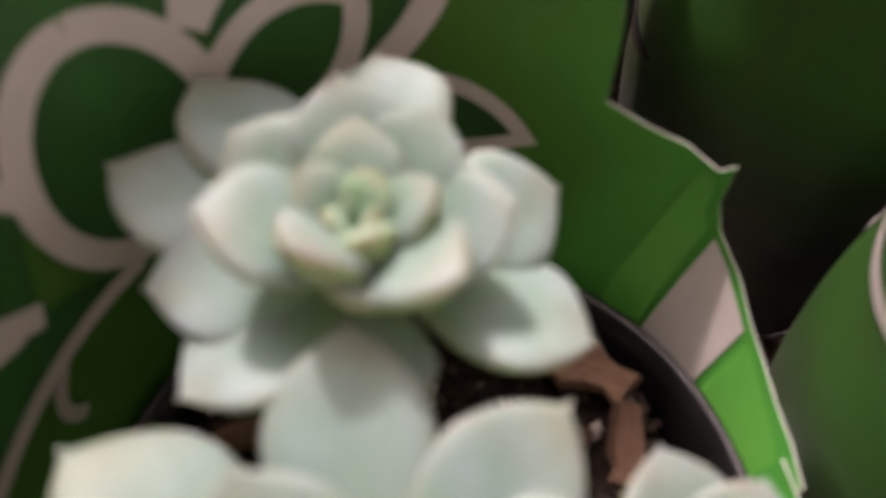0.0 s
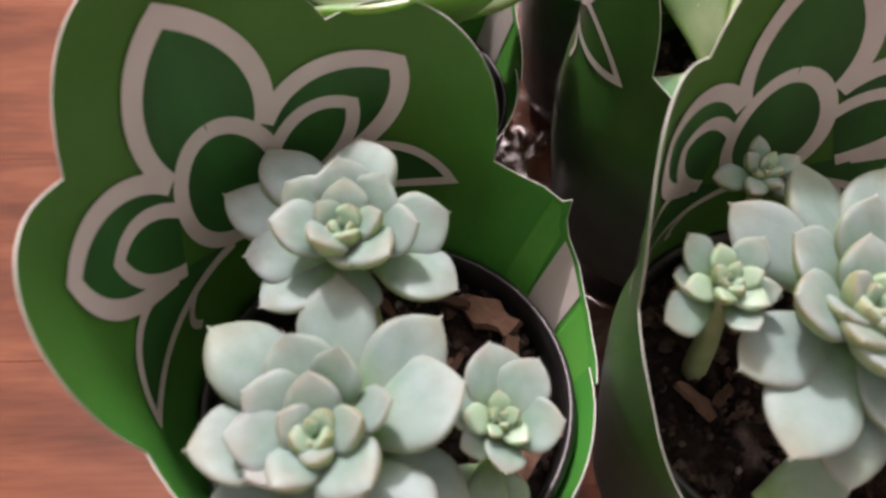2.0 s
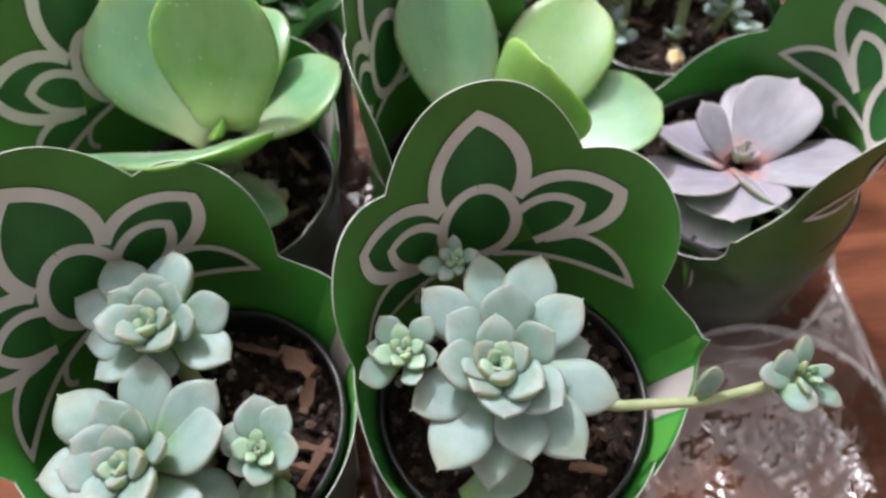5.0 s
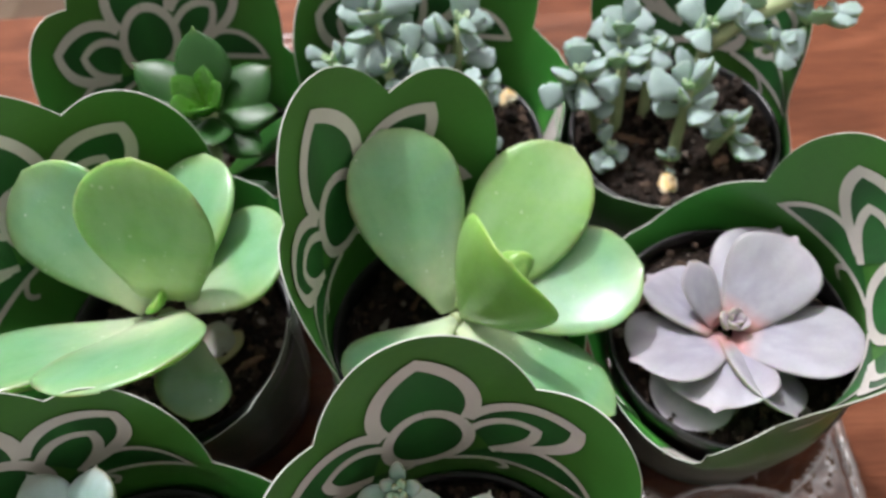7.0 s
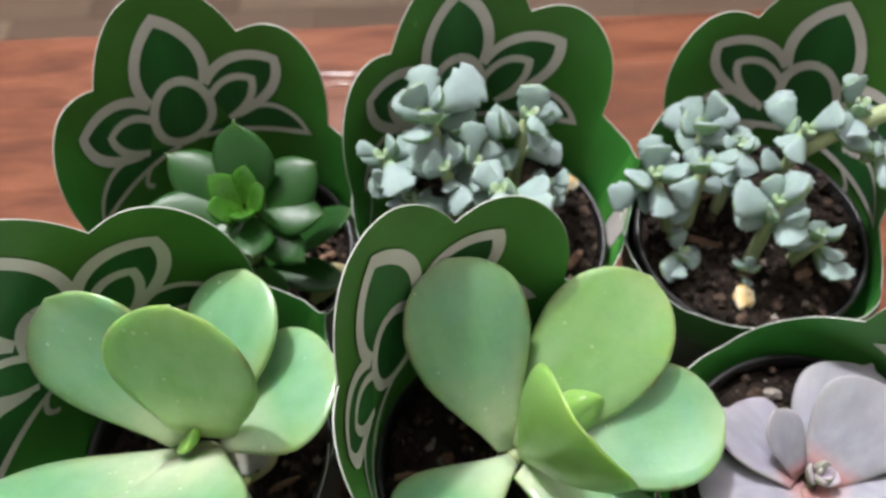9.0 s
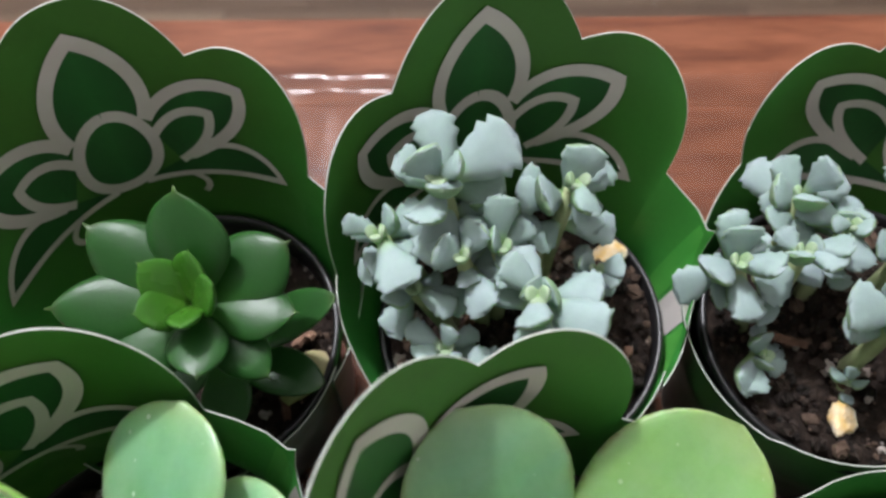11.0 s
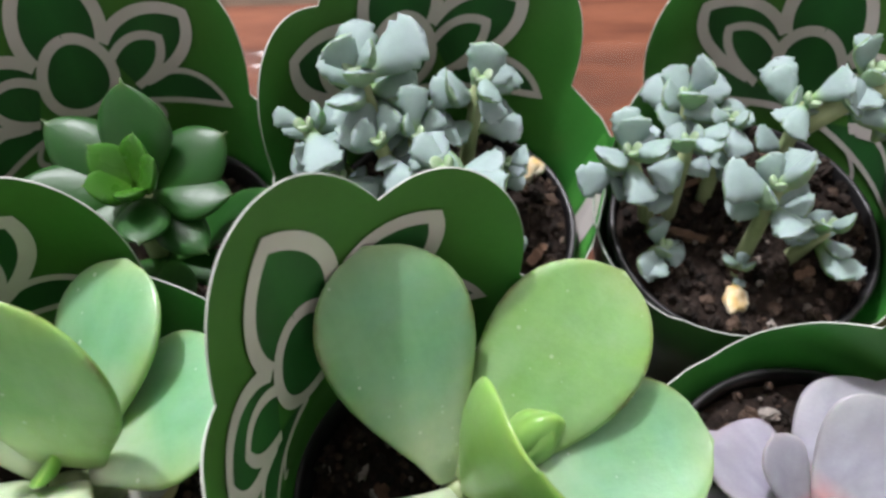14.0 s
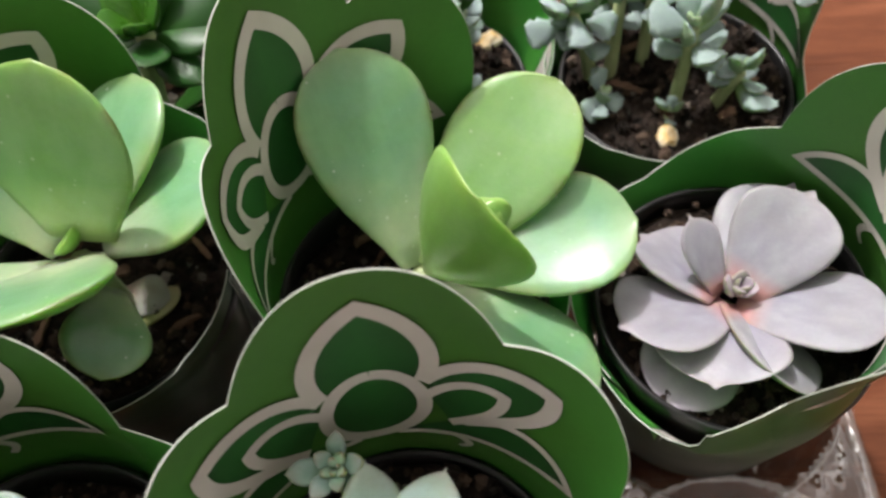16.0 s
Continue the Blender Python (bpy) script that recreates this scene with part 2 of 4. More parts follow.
def card_material(name, dark, mid, light):
    m = Mat(name, 0.42, 0.4)
    u, v = m.uv()
    soft = m.noise(22, 2)
    k = m.math("ADD", m.math("MULTIPLY", u, 0.75), m.math("MULTIPLY", m.math("SUBTRACT", soft, 0.5), 1.1))
    c = m.ramp(k, [(0.05, dark), (0.4, mid), (0.85, light)])
    m.colour(m.mix(0.25, c, m.ramp(m.noise(700, 3), [(0.3, (0.75, 0.75, 0.75)), (0.7, (1, 1, 1))]), "MULTIPLY"))
    m.rough(soft, 0.34, 0.5)
    return m.bump(m.noise(120, 2), 0.06, 0.001).m


CARD = card_material("green_printed_card", (0.052, 0.158, 0.022), (0.058, 0.230, 0.034), (0.060, 0.37, 0.054))
PETALFILL = card_material("dark_green_print", (0.018, 0.085, 0.020), (0.022, 0.115, 0.024), (0.030, 0.16, 0.032))
_m = Mat("white_card_paper", 0.6)
_m.colour(_m.ramp(_m.noise(90, 4), [(0.3, (0.34, 0.38, 0.32)), (0.7, (0.56, 0.58, 0.52))])).bump(_m.noise(600, 3), 0.1, 0.0005)
PAPER = _m.m
# outer face: grey board under green print, both darkened to paint in its shade
_m = Mat("shaded_card_outside", 0.4)
_u, _v = _m.uv()
_print = _m.ramp(_m.math("ADD", _m.math("ADD", _v, 0.35), _m.math("MULTIPLY", _m.noise(40, 2), 0.1)), [(0.08, (0, 0, 0)), (0.42, (1, 1, 1))])
_grey = _m.ramp(_m.noise(60, 4), [(0.3, (0.045, 0.052, 0.042)), (0.7, (0.105, 0.112, 0.094))])
_m.colour(_m.mix(_print, _grey, _m.ramp(_m.noise(30, 3), [(0.3, (0.030, 0.088, 0.016)), (0.7, (0.036, 0.140, 0.024))])))
_m.bump(_m.noise(300, 3), 0.1, 0.0005)
SHADED_BACK = _m.m
_m = Mat("greyish_print", 0.45)
_m.colour(_m.ramp(_m.noise(70, 3), [(0.3, (0.55, 0.51, 0.47)), (0.7, (0.64, 0.60, 0.56))]))
PRINT = _m.m
_m = Mat("bright_green_print", 0.45)
_m.colour(_m.ramp(_m.noise(70, 3), [(0.3, (0.07, 0.36, 0.05)), (0.7, (0.12, 0.45, 0.07))]))
STRIPE = _m.m
# thin clear plastic: see-through with a Fresnel gloss
def clear_material(name, crinkle, gloss, sheen):
    m = Mat(name)
    tr = m.node("ShaderNodeBsdfTransparent", Color=(0.93, 0.94, 0.94, 1))
    gl = m.node("ShaderNodeBsdfGlossy", Color=(1, 1, 1, 1), Roughness=gloss)
    fr = m.node("ShaderNodeLayerWeight", Blend=0.5)
    mx = m.t.nodes.new("ShaderNodeMixShader")
    bp = m.node("ShaderNodeBump", Strength=crinkle, Distance=0.004)
    m.link(m.noise(75, 3), bp.inputs["Height"])
    m.link(bp.outputs["Normal"], gl.inputs["Normal"])
    m.link(bp.outputs["Normal"], fr.inputs["Normal"])
    m.link(m.math("ADD", m.math("MULTIPLY", m.math("POWER", fr.outputs["Facing"], 4.0), 0.5), sheen), mx.inputs[0])
    m.link(tr.outputs[0], mx.inputs[1])
    m.link(gl.outputs[0], mx.inputs[2])
    m.link(mx.outputs[0], m.t.nodes["Material Output"].inputs["Surface"])
    return m.m


CLEAR = clear_material("clear_plastic", 1.0, 0.08, 0.20)
CLEAR_FLAT = clear_material("smooth_clear_plastic", 0.02, 0.16, 0.02)
_m = Mat("lamp_shade_glass", 0.4)
_m.colour((0.8, 0.8, 0.78))
SHADE = _m.m


# ---- mesh helpers ----
def mesh_of(name, verts, faces, mats, smooth=True, uvs=None, mat_index=None):
    me = bpy.data.meshes.new(name)
    me.from_pydata([tuple(v) for v in verts], [], faces)
    for m in mats if isinstance(mats, (list, tuple)) else [mats]:
        me.materials.append(m)
    if mat_index:
        me.polygons.foreach_set("material_index", mat_index)
    if smooth:
        me.polygons.foreach_set("use_smooth", [True] * len(me.polygons))
    if uvs:
        lay = me.uv_layers.new(name="UVMap")
        for lp in me.loops:
            lay.data[lp.index].uv = uvs[lp.vertex_index]
    me.update()
    return me


def part(name, me, parent=None, label="", m=None):
    ob = new(name, me)
    if parent is not None:
        ob.parent = parent
    if m is not None:
        ob.matrix_basis = m
    if label:
        ob["label"] = label
    return ob


def box(name, lo, hi, mat, bevel=0.0, smooth=False):
    bm = bmesh.new()
    bmesh.ops.create_cube(bm, size=1.0)
    for v in bm.verts:
        v.co = Vector([lo[i] + (v.co[i] + 0.5) * (hi[i] - lo[i]) for i in range(3)])
    if bevel:
        bmesh.ops.bevel(bm, geom=bm.edges[:], offset=bevel, segments=2, affect="EDGES", profile=0.5)
    me = bpy.data.meshes.new(name)
    bm.to_mesh(me)
    bm.free()
    me.materials.append(mat)
    return me


def lathe(name, profile, mat, seg=56, wobble=0.0):
    verts, faces = [], []
    n = len(profile)
    for i in range(seg):
        a = 2 * math.pi * i / seg
        for r, z in profile:
            k = r + wobble * math.sin(3 * a + z * 40)
            verts.append((k * math.cos(a), k * math.sin(a), z))
    for i in range(seg):
        j = (i + 1) % seg
        for k in range(n - 1):
            faces.append((i * n + k, j * n + k, j * n + k + 1, i * n + k + 1))
    return mesh_of(name, verts, faces, mat)


def tube(name, pts, radii, mat, seg=8):
    """A tapered tube along points, closed at both ends."""
    pts = [Vector(p) for p in pts]
    verts, faces, uvs = [], [], []
    for i, p in enumerate(pts):
        d = (pts[min(i + 1, len(pts) - 1)] - pts[max(i - 1, 0)]).normalized()
        side = d.orthogonal().normalized()
        if i:
            side = (last - d * last.dot(d)).normalized()
        last = side
        up = d.cross(side)
        for j in range(seg):
            a = 2 * math.pi * j / seg
            verts.append(p + (side * math.cos(a) + up * math.sin(a)) * radii[i])
    for i in range(len(pts) - 1):
        for j in range(seg):
            k = (j + 1) % seg
            faces.append((i * seg + j, i * seg + k, (i + 1) * seg + k, (i + 1) * seg + j))
    faces.append(tuple(range(seg))[::-1])
    faces.append(tuple((len(pts) - 1) * seg + j for j in range(seg)))
    return mesh_of(name, verts, faces, mat)


def bezier(p0, p1, p2, p3, n):
    out = []
    for i in range(n + 1):
        t = i / n
        s = 1 - t
        out.append(tuple(s ** 3 * a + 3 * s * s * t * b + 3 * s * t * t * c + t ** 3 * d for a, b, c, d in zip(p0, p1, p2, p3)))
    return out


# ---- leaves ----
def leaf_mesh(L, W, T, mat, rng, base=0.3, peak=0.62, power=1.0, cup=0.12, bend=0.0, nib=0.0, square=0.0, teeth=0.0, waist=1.25, ns=15, na=16):
    """A fleshy leaf from the origin along +y, its upper face to +z. peak: where it is widest; cup: hollow of the upper face;
    bend: lift of the tip; nib: a small point at the tip; square: how blunt the tip is."""
    verts, faces, uvs, side = [], [], [], []
    ph = rng.uniform(0, 6)
    for i in range(ns + 1):
        s = 1 - (1 - i / ns) ** 1.9
        if s < peak:
            k = s / peak
            w = base + (1 - base) * (math.sin(k * math.pi / 2) ** waist)
        else:
            k = (s - peak) / (1 - peak)
            w = max(0.0, 1 - k ** (2.0 + 2.5 * square)) ** (0.5 * power)
        w = max(w, 0.02) * W / 2
        if teeth and s > 0.55:
            w *= 1 + teeth * math.sin(i * 2.6 + ph)
        th = T / 2 * (0.55 + 0.45 * math.sin(math.pi * min(s * 1.1, 1.0))) * min(1.0, max(0.06, (1 - s) * 6) ** 0.5) if s < 1 else T * 0.02
        y = L * s + (nib * L if i == ns else 0.0)
        z = bend * L * s * s
        for j in range(na):
            a = 2 * math.pi * j / na
            cx = math.cos(a)
            x = w * (abs(cx) ** 0.85) * (1 if cx > 0 else -1)
            zz = th * math.sin(a) * (0.8 if math.sin(a) > 0 else 1.25)
            zz += cup * W * (x / (W / 2)) ** 2 * (0.5 + s * 0.5)
            zz += 0.010 * W * math.sin(5 * s + ph + 2.2 * cx)
            yy = y
            if teeth and i >= ns - 2:
                yy += teeth * 0.45 * L * math.sin(cx * 5 + ph) * (1 if i == ns else 0.6)
            verts.append((x, yy, z + zz))
            uvs.append((abs(cx), s))
    for i in range(ns):
        for j in range(na):
            k = (j + 1) % na
            faces.append((i * na + j, i * na + k, (i + 1) * na + k, (i + 1) * na + j))
            side.append(0 if math.sin(2 * math.pi * (j + 0.5) / na) > -0.1 else 1)
    faces.append(tuple(range(na))[::-1])
    faces.append(tuple(ns * na + j for j in range(na)))
    faces = [f[::-1] for f in faces]
    return mesh_of("leaf", verts, faces, [mat, UNDER[mat]], True, uvs, side + [0, 0])


def aim(base, tip, normal):
    y = (Vector(tip) - Vector(base)).normalized()
    z = Vector(normal)
    z = (z - y * z.dot(y)).normalized()
    x = y.cross(z)
    m = Matrix((x, y, z)).transposed().to_4x4()
    m.translation = base
    return m


def put_leaf(parent, foot, tip, normal, W, T, mat, rng, **kw):
    foot, tip = Vector(foot), Vector(tip)
    d, n = tip - foot, Vector(normal)
    n = (n - d * n.dot(d) / d.length_squared).normalized()
    me = leaf_mesh(d.length, W, T, mat, rng, **kw)
    # a bent leaf starts lower, so that its tip still ends in its place
    return part("leaf", me, parent, m=aim(foot, tip - n * d.length * kw.get("bend", 0.0), normal))


def rosette(stem, centre, axis, R, n, mats, seed, wide=0.62, thick=0.2, low=8, high=82, start=0.0, shrink=0.74, **kw):
    """Leaves in a golden-angle spiral, from the outermost, lowest ones to the upright heart."""
    rng = random.Random(seed)
    centre, axis = Vector(centre), Vector(axis).normalized()
    e1 = axis.cross(Vector((0, 1, 0.2))).normalized()
    e2 = axis.cross(e1)
    for i in range(n):
        f = i / (n - 1)
        a = start + i * 2.39996 + rng.uniform(-0.12, 0.12)
        el = radians(low + (high - low) * f ** 0.8 + rng.uniform(-5, 5))
        out = e1 * math.cos(a) + e2 * math.sin(a)
        d = out * math.cos(el) + axis * math.sin(el)
        L = R * (1 - shrink * f) * rng.uniform(0.92, 1.08)
        base = centre + axis * (R * (0.26 * f - 0.16)) + out * R * 0.06
        normal = axis * math.cos(el) - out * math.sin(el)
        W = L * wide * rng.uniform(0.9, 1.1) * (1.0 - 0.18 * f)
        put_leaf(stem, base, base + d * L, normal, W, L * thick * (1 + 0.5 * f), mats[0] if f < 0.55 else mats[1], rng, **kw)


def whorl(stem, hub, axis, tips, mats, rng, wide=0.62, thick=0.22, lift=(0.0, 0.16), root=0.08, reach=1.0, **kw):
    """Leaves from one base to given tips (millimetres); a fourth number scales the width."""
    axis, hub = Vector(axis).normalized(), Vector(hub)
    for n, (x, y, z, w) in enumerate(tips):
        tip = local(stem.parent, mm(x, y, z))
        out = (tip - hub) * reach
        tip = hub + out
        L = out.length
        foot = hub + out * root
        put_leaf(stem, foot, tip, axis - out.normalized() * axis.dot(out.normalized()) + axis.cross(out.normalized()) * rng.uniform(-0.4, 0.4), min(L * wide, 0.0150 if mats is GLOSSY else 0.0134) * w * rng.uniform(0.9, 1.08), L * thick * rng.uniform(0.85, 1.2), mats, rng, **{"bend": rng.uniform(*lift), **kw})


def local(thing, p):
    return Vector(p) - Vector((thing.location.x, thing.location.y, 0)) + Vector(SETTLE[thing["pot"]]) * 0.001


def mm(x, y, z):
    return Vector((x, y, z)) * 0.001


# ---- potted plants ----
POTS = dict(a=(0.001, 0.0005), b=(0.0742, 0.002), c=(-0.0038, 0.0765), d=(0.073, 0.0735), e=(0.1484, 0.068), f=(-0.002, 0.1335), g=(0.0723, 0.1385), h=(0.1460, 0.138))
# sleeves: centre at the top, heading of the tall lobe, lift on the pot, lean, flare, how oval the bend is
CARDS = dict(
    a=((0.0011, 0.0031), 135.6, 0.0033, (0.044, -0.069), 0.198, 0.021),
    b=((0.0723, -0.0005), 101.8, 0.0044, (0.063, -0.048), 0.182, 0.020),
    c=((-0.0031, 0.0747), 135.2, 0.0113, (-0.019, -0.064), 0.221, -0.131),
    d=((0.0702, 0.0664), 148.3, 0.0091, (0.127, 0.064), 0.177, -0.015),
    e=((0.1389, 0.0739), -12.3, 0.0036, (0.016, -0.066), 0.100, 0.049),
    f=((-0.0099, 0.1311), 118.8, 0.0041, (0.136, 0.041), 0.115, -0.029),
    g=((0.0641, 0.1365), 109.7, 0.0007, (0.125, 0.060), 0.141, -0.075),
    h=((0.1452, 0.1440), 51.5, -0.0102, (-0.045, 0.048), 0.085, 0.033),
)
# how far each plant stands from its drawn-up place, in millimetres
SETTLE = dict(a=(0.3, -1.4, -0.7), b=(0.2, -1.4, -0.9), c=(-1.5, 2.6, -1.5), d=(-1.2, 2.4, -1.3), e=(0.5, 0.8, 0.0), f=(-0.3, 0.8, 0.0), g=(0.0, 1.0, 0.5), h=(0.0, 0.5, 0.8))
RIM = 0.060
RC = 0.040


def sleeve_radius(v, flare):
    return 0.0346 + (flare if v > 0 else 0.11) * v + 0.0010 * max(0.0, 1 - abs(v) / 0.012)


def smooth_line(pts, n=6):
    out = []
    for i in range(len(pts) - 1):
        p0, p1, p2, p3 = pts[max(i - 1, 0)], pts[i], pts[i + 1], pts[min(i + 2, len(pts) - 1)]
        for k in range(n):
            t = k / n
            out.append(tuple(0.5 * (2 * b + (c - a) * t + (2 * a - 5 * b + 4 * c - d) * t * t + (3 * b - a - 3 * c + d) * t ** 3) for a, b, c, d in zip(p0, p1, p2, p3)))
    return out + [pts[-1]]


LOBE = [(0.0211, 0.0457), (0.0279, 0.048), (0.0345, 0.0474), (0.0406, 0.0437), (0.0457, 0.0374), (0.0486, 0.0293), (0.0496, 0.0205)]
TOP = [(-0.0211, 0.0457), (-0.0205, 0.0468), (-0.0188, 0.0497), (-0.0163, 0.0534), (-0.0131, 0.0571), (-0.0095, 0.0601), (-0.0053, 0.0621), (0.0, 0.0629), (0.0053, 0.0621), (0.0095, 0.0601), (0.0131, 0.0571), (0.0163, 0.0534), (0.0188, 0.0497), (0.0205, 0.0468), (0.0211, 0.0457)]


def card_outline():
    """The upper edge of the unrolled card: a low lip in front, and the lobes of a flower at the back."""
    left = [(-u, v) for u, v in reversed(LOBE)]
    line = [(-0.160 + 0.004 * i, -0.003) for i in range(16)]
    line += smooth_line([(-0.094, -0.003), (-0.082, 0.000), (-0.070, 0.008), (-0.060, 0.0155), left[0]], 5)
    line += smooth_line(left)[1:] + smooth_line(TOP)[1:] + smooth_line(LOBE)[1:]
    line += [(0.0545, 0.0178), (0.0590, 0.0160), (0.0628, 0.0135), (0.0640, 0.0146), (0.0648, 0.0092), (0.0668, 0.0062), (0.0715, 0.0035), (0.0762, 0.0010), (0.0805, -0.0003), (0.0847, -0.0012), (0.090, -0.0022), (0.095, -0.003)]
    keep = [line[0]]
    for u, v in line[1:]:
        keep.append((max(u, keep[-1][0] + 0.00004), v))
    return keep


class Sleeve:
    """A printed card bent into a cone round a pot; axis: the heading of the tallest lobe."""

    def __init__(self, shift, axis, lift=0.0, lean=(0.0, 0.0), flare=0.09, oval=0.0):
        self.c, self.axis, self.lift, self.lean, self.flare, self.oval = shift, axis, lift, lean, flare, oval

    def at(self, u, v, inward=0.0):
        z = RIM + self.lift + v
        a = radians(self.axis) - u / RC
        # the free end at the seam stands off the cone
        off = 0.0065 * min(1.0, max(0.0, (u - 0.050) / 0.0155), max(0.0, (0.095 - u) / 0.025)) * min(1.0, max(0.0, (v + 0.020) / 0.03)) - (0.0008 if u < -0.13 else 0.0)
        r = (sleeve_radius(v, self.flare) + off) * (1 + self.oval * math.cos(2 * u / RC) * min(1.0, max(0.0, v / 0.02))) - inward
        k = min(1.0, max(0.0, (z - 0.046) / 0.034))
        k = k * k * (3 - 2 * k)
        h = z - 0.012
        return Vector((r * math.cos(a) + k * (self.c[0] + self.lean[0] * h), r * math.sin(a) + k * (self.c[1] + self.lean[1] * h), z))

    def sheet(self):
        line = card_outline()
        rows = 27
        thick = 0.00030
        verts, faces, uvs, mi = [], [], [], []
        for u, top in line:
            # the low lip just covers the pot's rim
            top = max(top, 0.0020 - self.lift)
            for side in (0, 1):
                for k in range(rows):
                    v = -0.050 + (top + 0.050) * k / (rows - 1)
                    verts.append(self.at(u, v, 0.0 if side else thick))
                    edge = min(1.0, (abs(u) / 0.055) ** 2 * 0.7 + max(0, 0.03 - v) * 10)
                    uvs.append((edge, v * 10))
        n = 2 * rows
        for i in range(len(line) - 1):
            a, b = i * n, (i + 1) * n
            for k in range(rows - 1):
                faces.append((a + k, a + k + 1, b + k + 1, b + k)); mi.append(0)
                faces.append((a + rows + k, b + rows + k, b + rows + k + 1, a + rows + k + 1)); mi.append(1)
            faces.append((a + rows - 1, a + n - 1, b + n - 1, b + rows - 1)); mi.append(2)
            faces.append((a, b, b + rows, a + rows)); mi.append(1)
        for i, flip in ((0, False), (len(line) - 1, True)):
            a = i * n
            for k in range(rows - 1):
                q = (a + k, a + rows + k, a + rows + k + 1, a + k + 1)
                faces.append(q[::-1] if flip else q); mi.append(2)
        me = mesh_of("card_sleeve", verts, faces, [CARD, SHADED_BACK, PAPER], True, uvs, mi)
        me.set_sharp_from_angle(angle=radians(40))
        return me

    def ribbon(self, name, paths, mat, inward=0.00075):
        verts, faces = [], []
        for pts, width in paths:
            base = len(verts)
            n = len(pts)
            for i, (u, v) in enumerate(pts):
                a, b = pts[max(i - 1, 0)], pts[min(i + 1, n - 1)]
                d = Vector((b[0] - a[0], b[1] - a[1]))
                if d.length < 1e-9:
                    d = Vector((1, 0))
                d.normalize()
                e1 = Vector((pts[i][0] - a[0], pts[i][1] - a[1]))
                k = 1.0
                if 0 < i < n - 1 and e1.length > 1e-9:
                    k = 1 / max(0.45, e1.normalized().dot(d))
                nx, ny = -d.y * width / 2 * k, d.x * width / 2 * k
                verts.append(self.at(u + nx, v + ny, inward))
                verts.append(self.at(u - nx, v - ny, inward))
            for i in range(n - 1):
                q = base + 2 * i
                faces.append((q, q + 1, q + 3, q + 2))
        return mesh_of(name, verts, faces, mat)

    def fill(self, name, outlines, mat, inward=0.0006):
        verts, faces, uvs = [], [], []
        for pts in outlines:
            us = [p[0] for p in pts]
            lo, hi = min(us) + 1e-5, max(us) - 1e-5
            n, rows = 24, 7
            prev = None
            for i in range(n + 1):
                u = lo + (hi - lo) * i / n
                cut = []
                for a, b in zip(pts, pts[1:] + pts[:1]):
                    if (a[0] < u) != (b[0] < u):
                        cut.append(a[1] + (b[1] - a[1]) * (u - a[0]) / (b[0] - a[0]))
                if len(cut) < 2:
                    prev = None
                    continue
                k = len(verts)
                v0, v1 = min(cut), max(cut)
                for r in range(rows):
                    v = v0 + (v1 - v0) * r / (rows - 1)
                    verts.append(self.at(u, v, inward))
                    mid = 1 - abs(2 * r / (rows - 1) - 1) * abs(2 * i / n - 1)
                    uvs.append((0.1 + 0.55 * mid * (1 - abs(2 * i / n - 1)), v * 10))
                if prev is not None:
                    for r in range(rows - 1):
                        faces.append((prev + r, k + r, k + r + 1, prev + r + 1))
                prev = k
        return mesh_of(name, verts, faces, mat, True, uvs)


def flower_print():
    """The printed flower on the unrolled card, as strokes with their widths, and the filled petals: a bud, a pointed top petal, and nested petals at both sides."""
    lines, shapes = [], []
    bud = [(0.0094 * math.sin(a) * (1 - 0.10 * math.cos(a)), 0.0240 + 0.0108 * math.cos(a)) for a in np.linspace(0, 2 * math.pi, 37)]
    lines.append((bud, 0.0029))
    shapes.append(bud[:-1])
    tl = bezier((-0.0088, 0.0312), (-0.0128, 0.0410), (-0.0070, 0.0500), (0.0, 0.0547), 14)
    tr = [(-u, v) for u, v in reversed(tl)]
    lines.append((tl + tr[1:], 0.0032))
    shapes.append(tl + tr[1:])
    for s in (1, -1):
        outer = bezier((0.0090, 0.0310), (0.0140, 0.0385), (0.0230, 0.0402), (0.0312, 0.0376), 14) + bezier((0.0312, 0.0376), (0.0332, 0.0305), (0.0282, 0.0222), (0.0170, 0.0180), 14)[1:]
        inner = bezier((0.0098, 0.0262), (0.0138, 0.0314), (0.0188, 0.0327), (0.0236, 0.0305), 12) + bezier((0.0236, 0.0305), (0.0242, 0.0256), (0.0214, 0.0204), (0.0146, 0.0168), 12)[1:]
        lower = bezier((0.0240, 0.0208), (0.0306, 0.0224), (0.0378, 0.0196), (0.0422, 0.0143), 12) + bezier((0.0422, 0.0143), (0.035, 0.0116), (0.022, 0.0112), (0.004, 0.0126), 14)[1:]
        for c, w in ((outer, 0.0031), (inner, 0.0024), (lower, 0.0018)):
            c = [(s * u, v) for u, v in c]
            lines.append((c, w))
            shapes.append(c)
        lines.append(([(s * u, v) for u, v in bezier((0.016, 0.012), (0.020, 0.009), (0.021, 0.007), (0.018, 0.004), 8)], 0.0018))
    return lines, shapes


PRINT_LINES, PRINT_SHAPES = flower_print()


def pot_mesh():
    prof = [(0.0, 0.004), (0.0245, 0.004), (0.0252, 0.006), (0.0312, 0.054), (0.0324, 0.0545), (0.0328, 0.0590), (0.0322, 0.0602), (0.0312, 0.0598), (0.0307, 0.056), (0.0300, 0.048)]
    return lathe("pot", prof, BLACK, 72)


POT = pot_mesh()


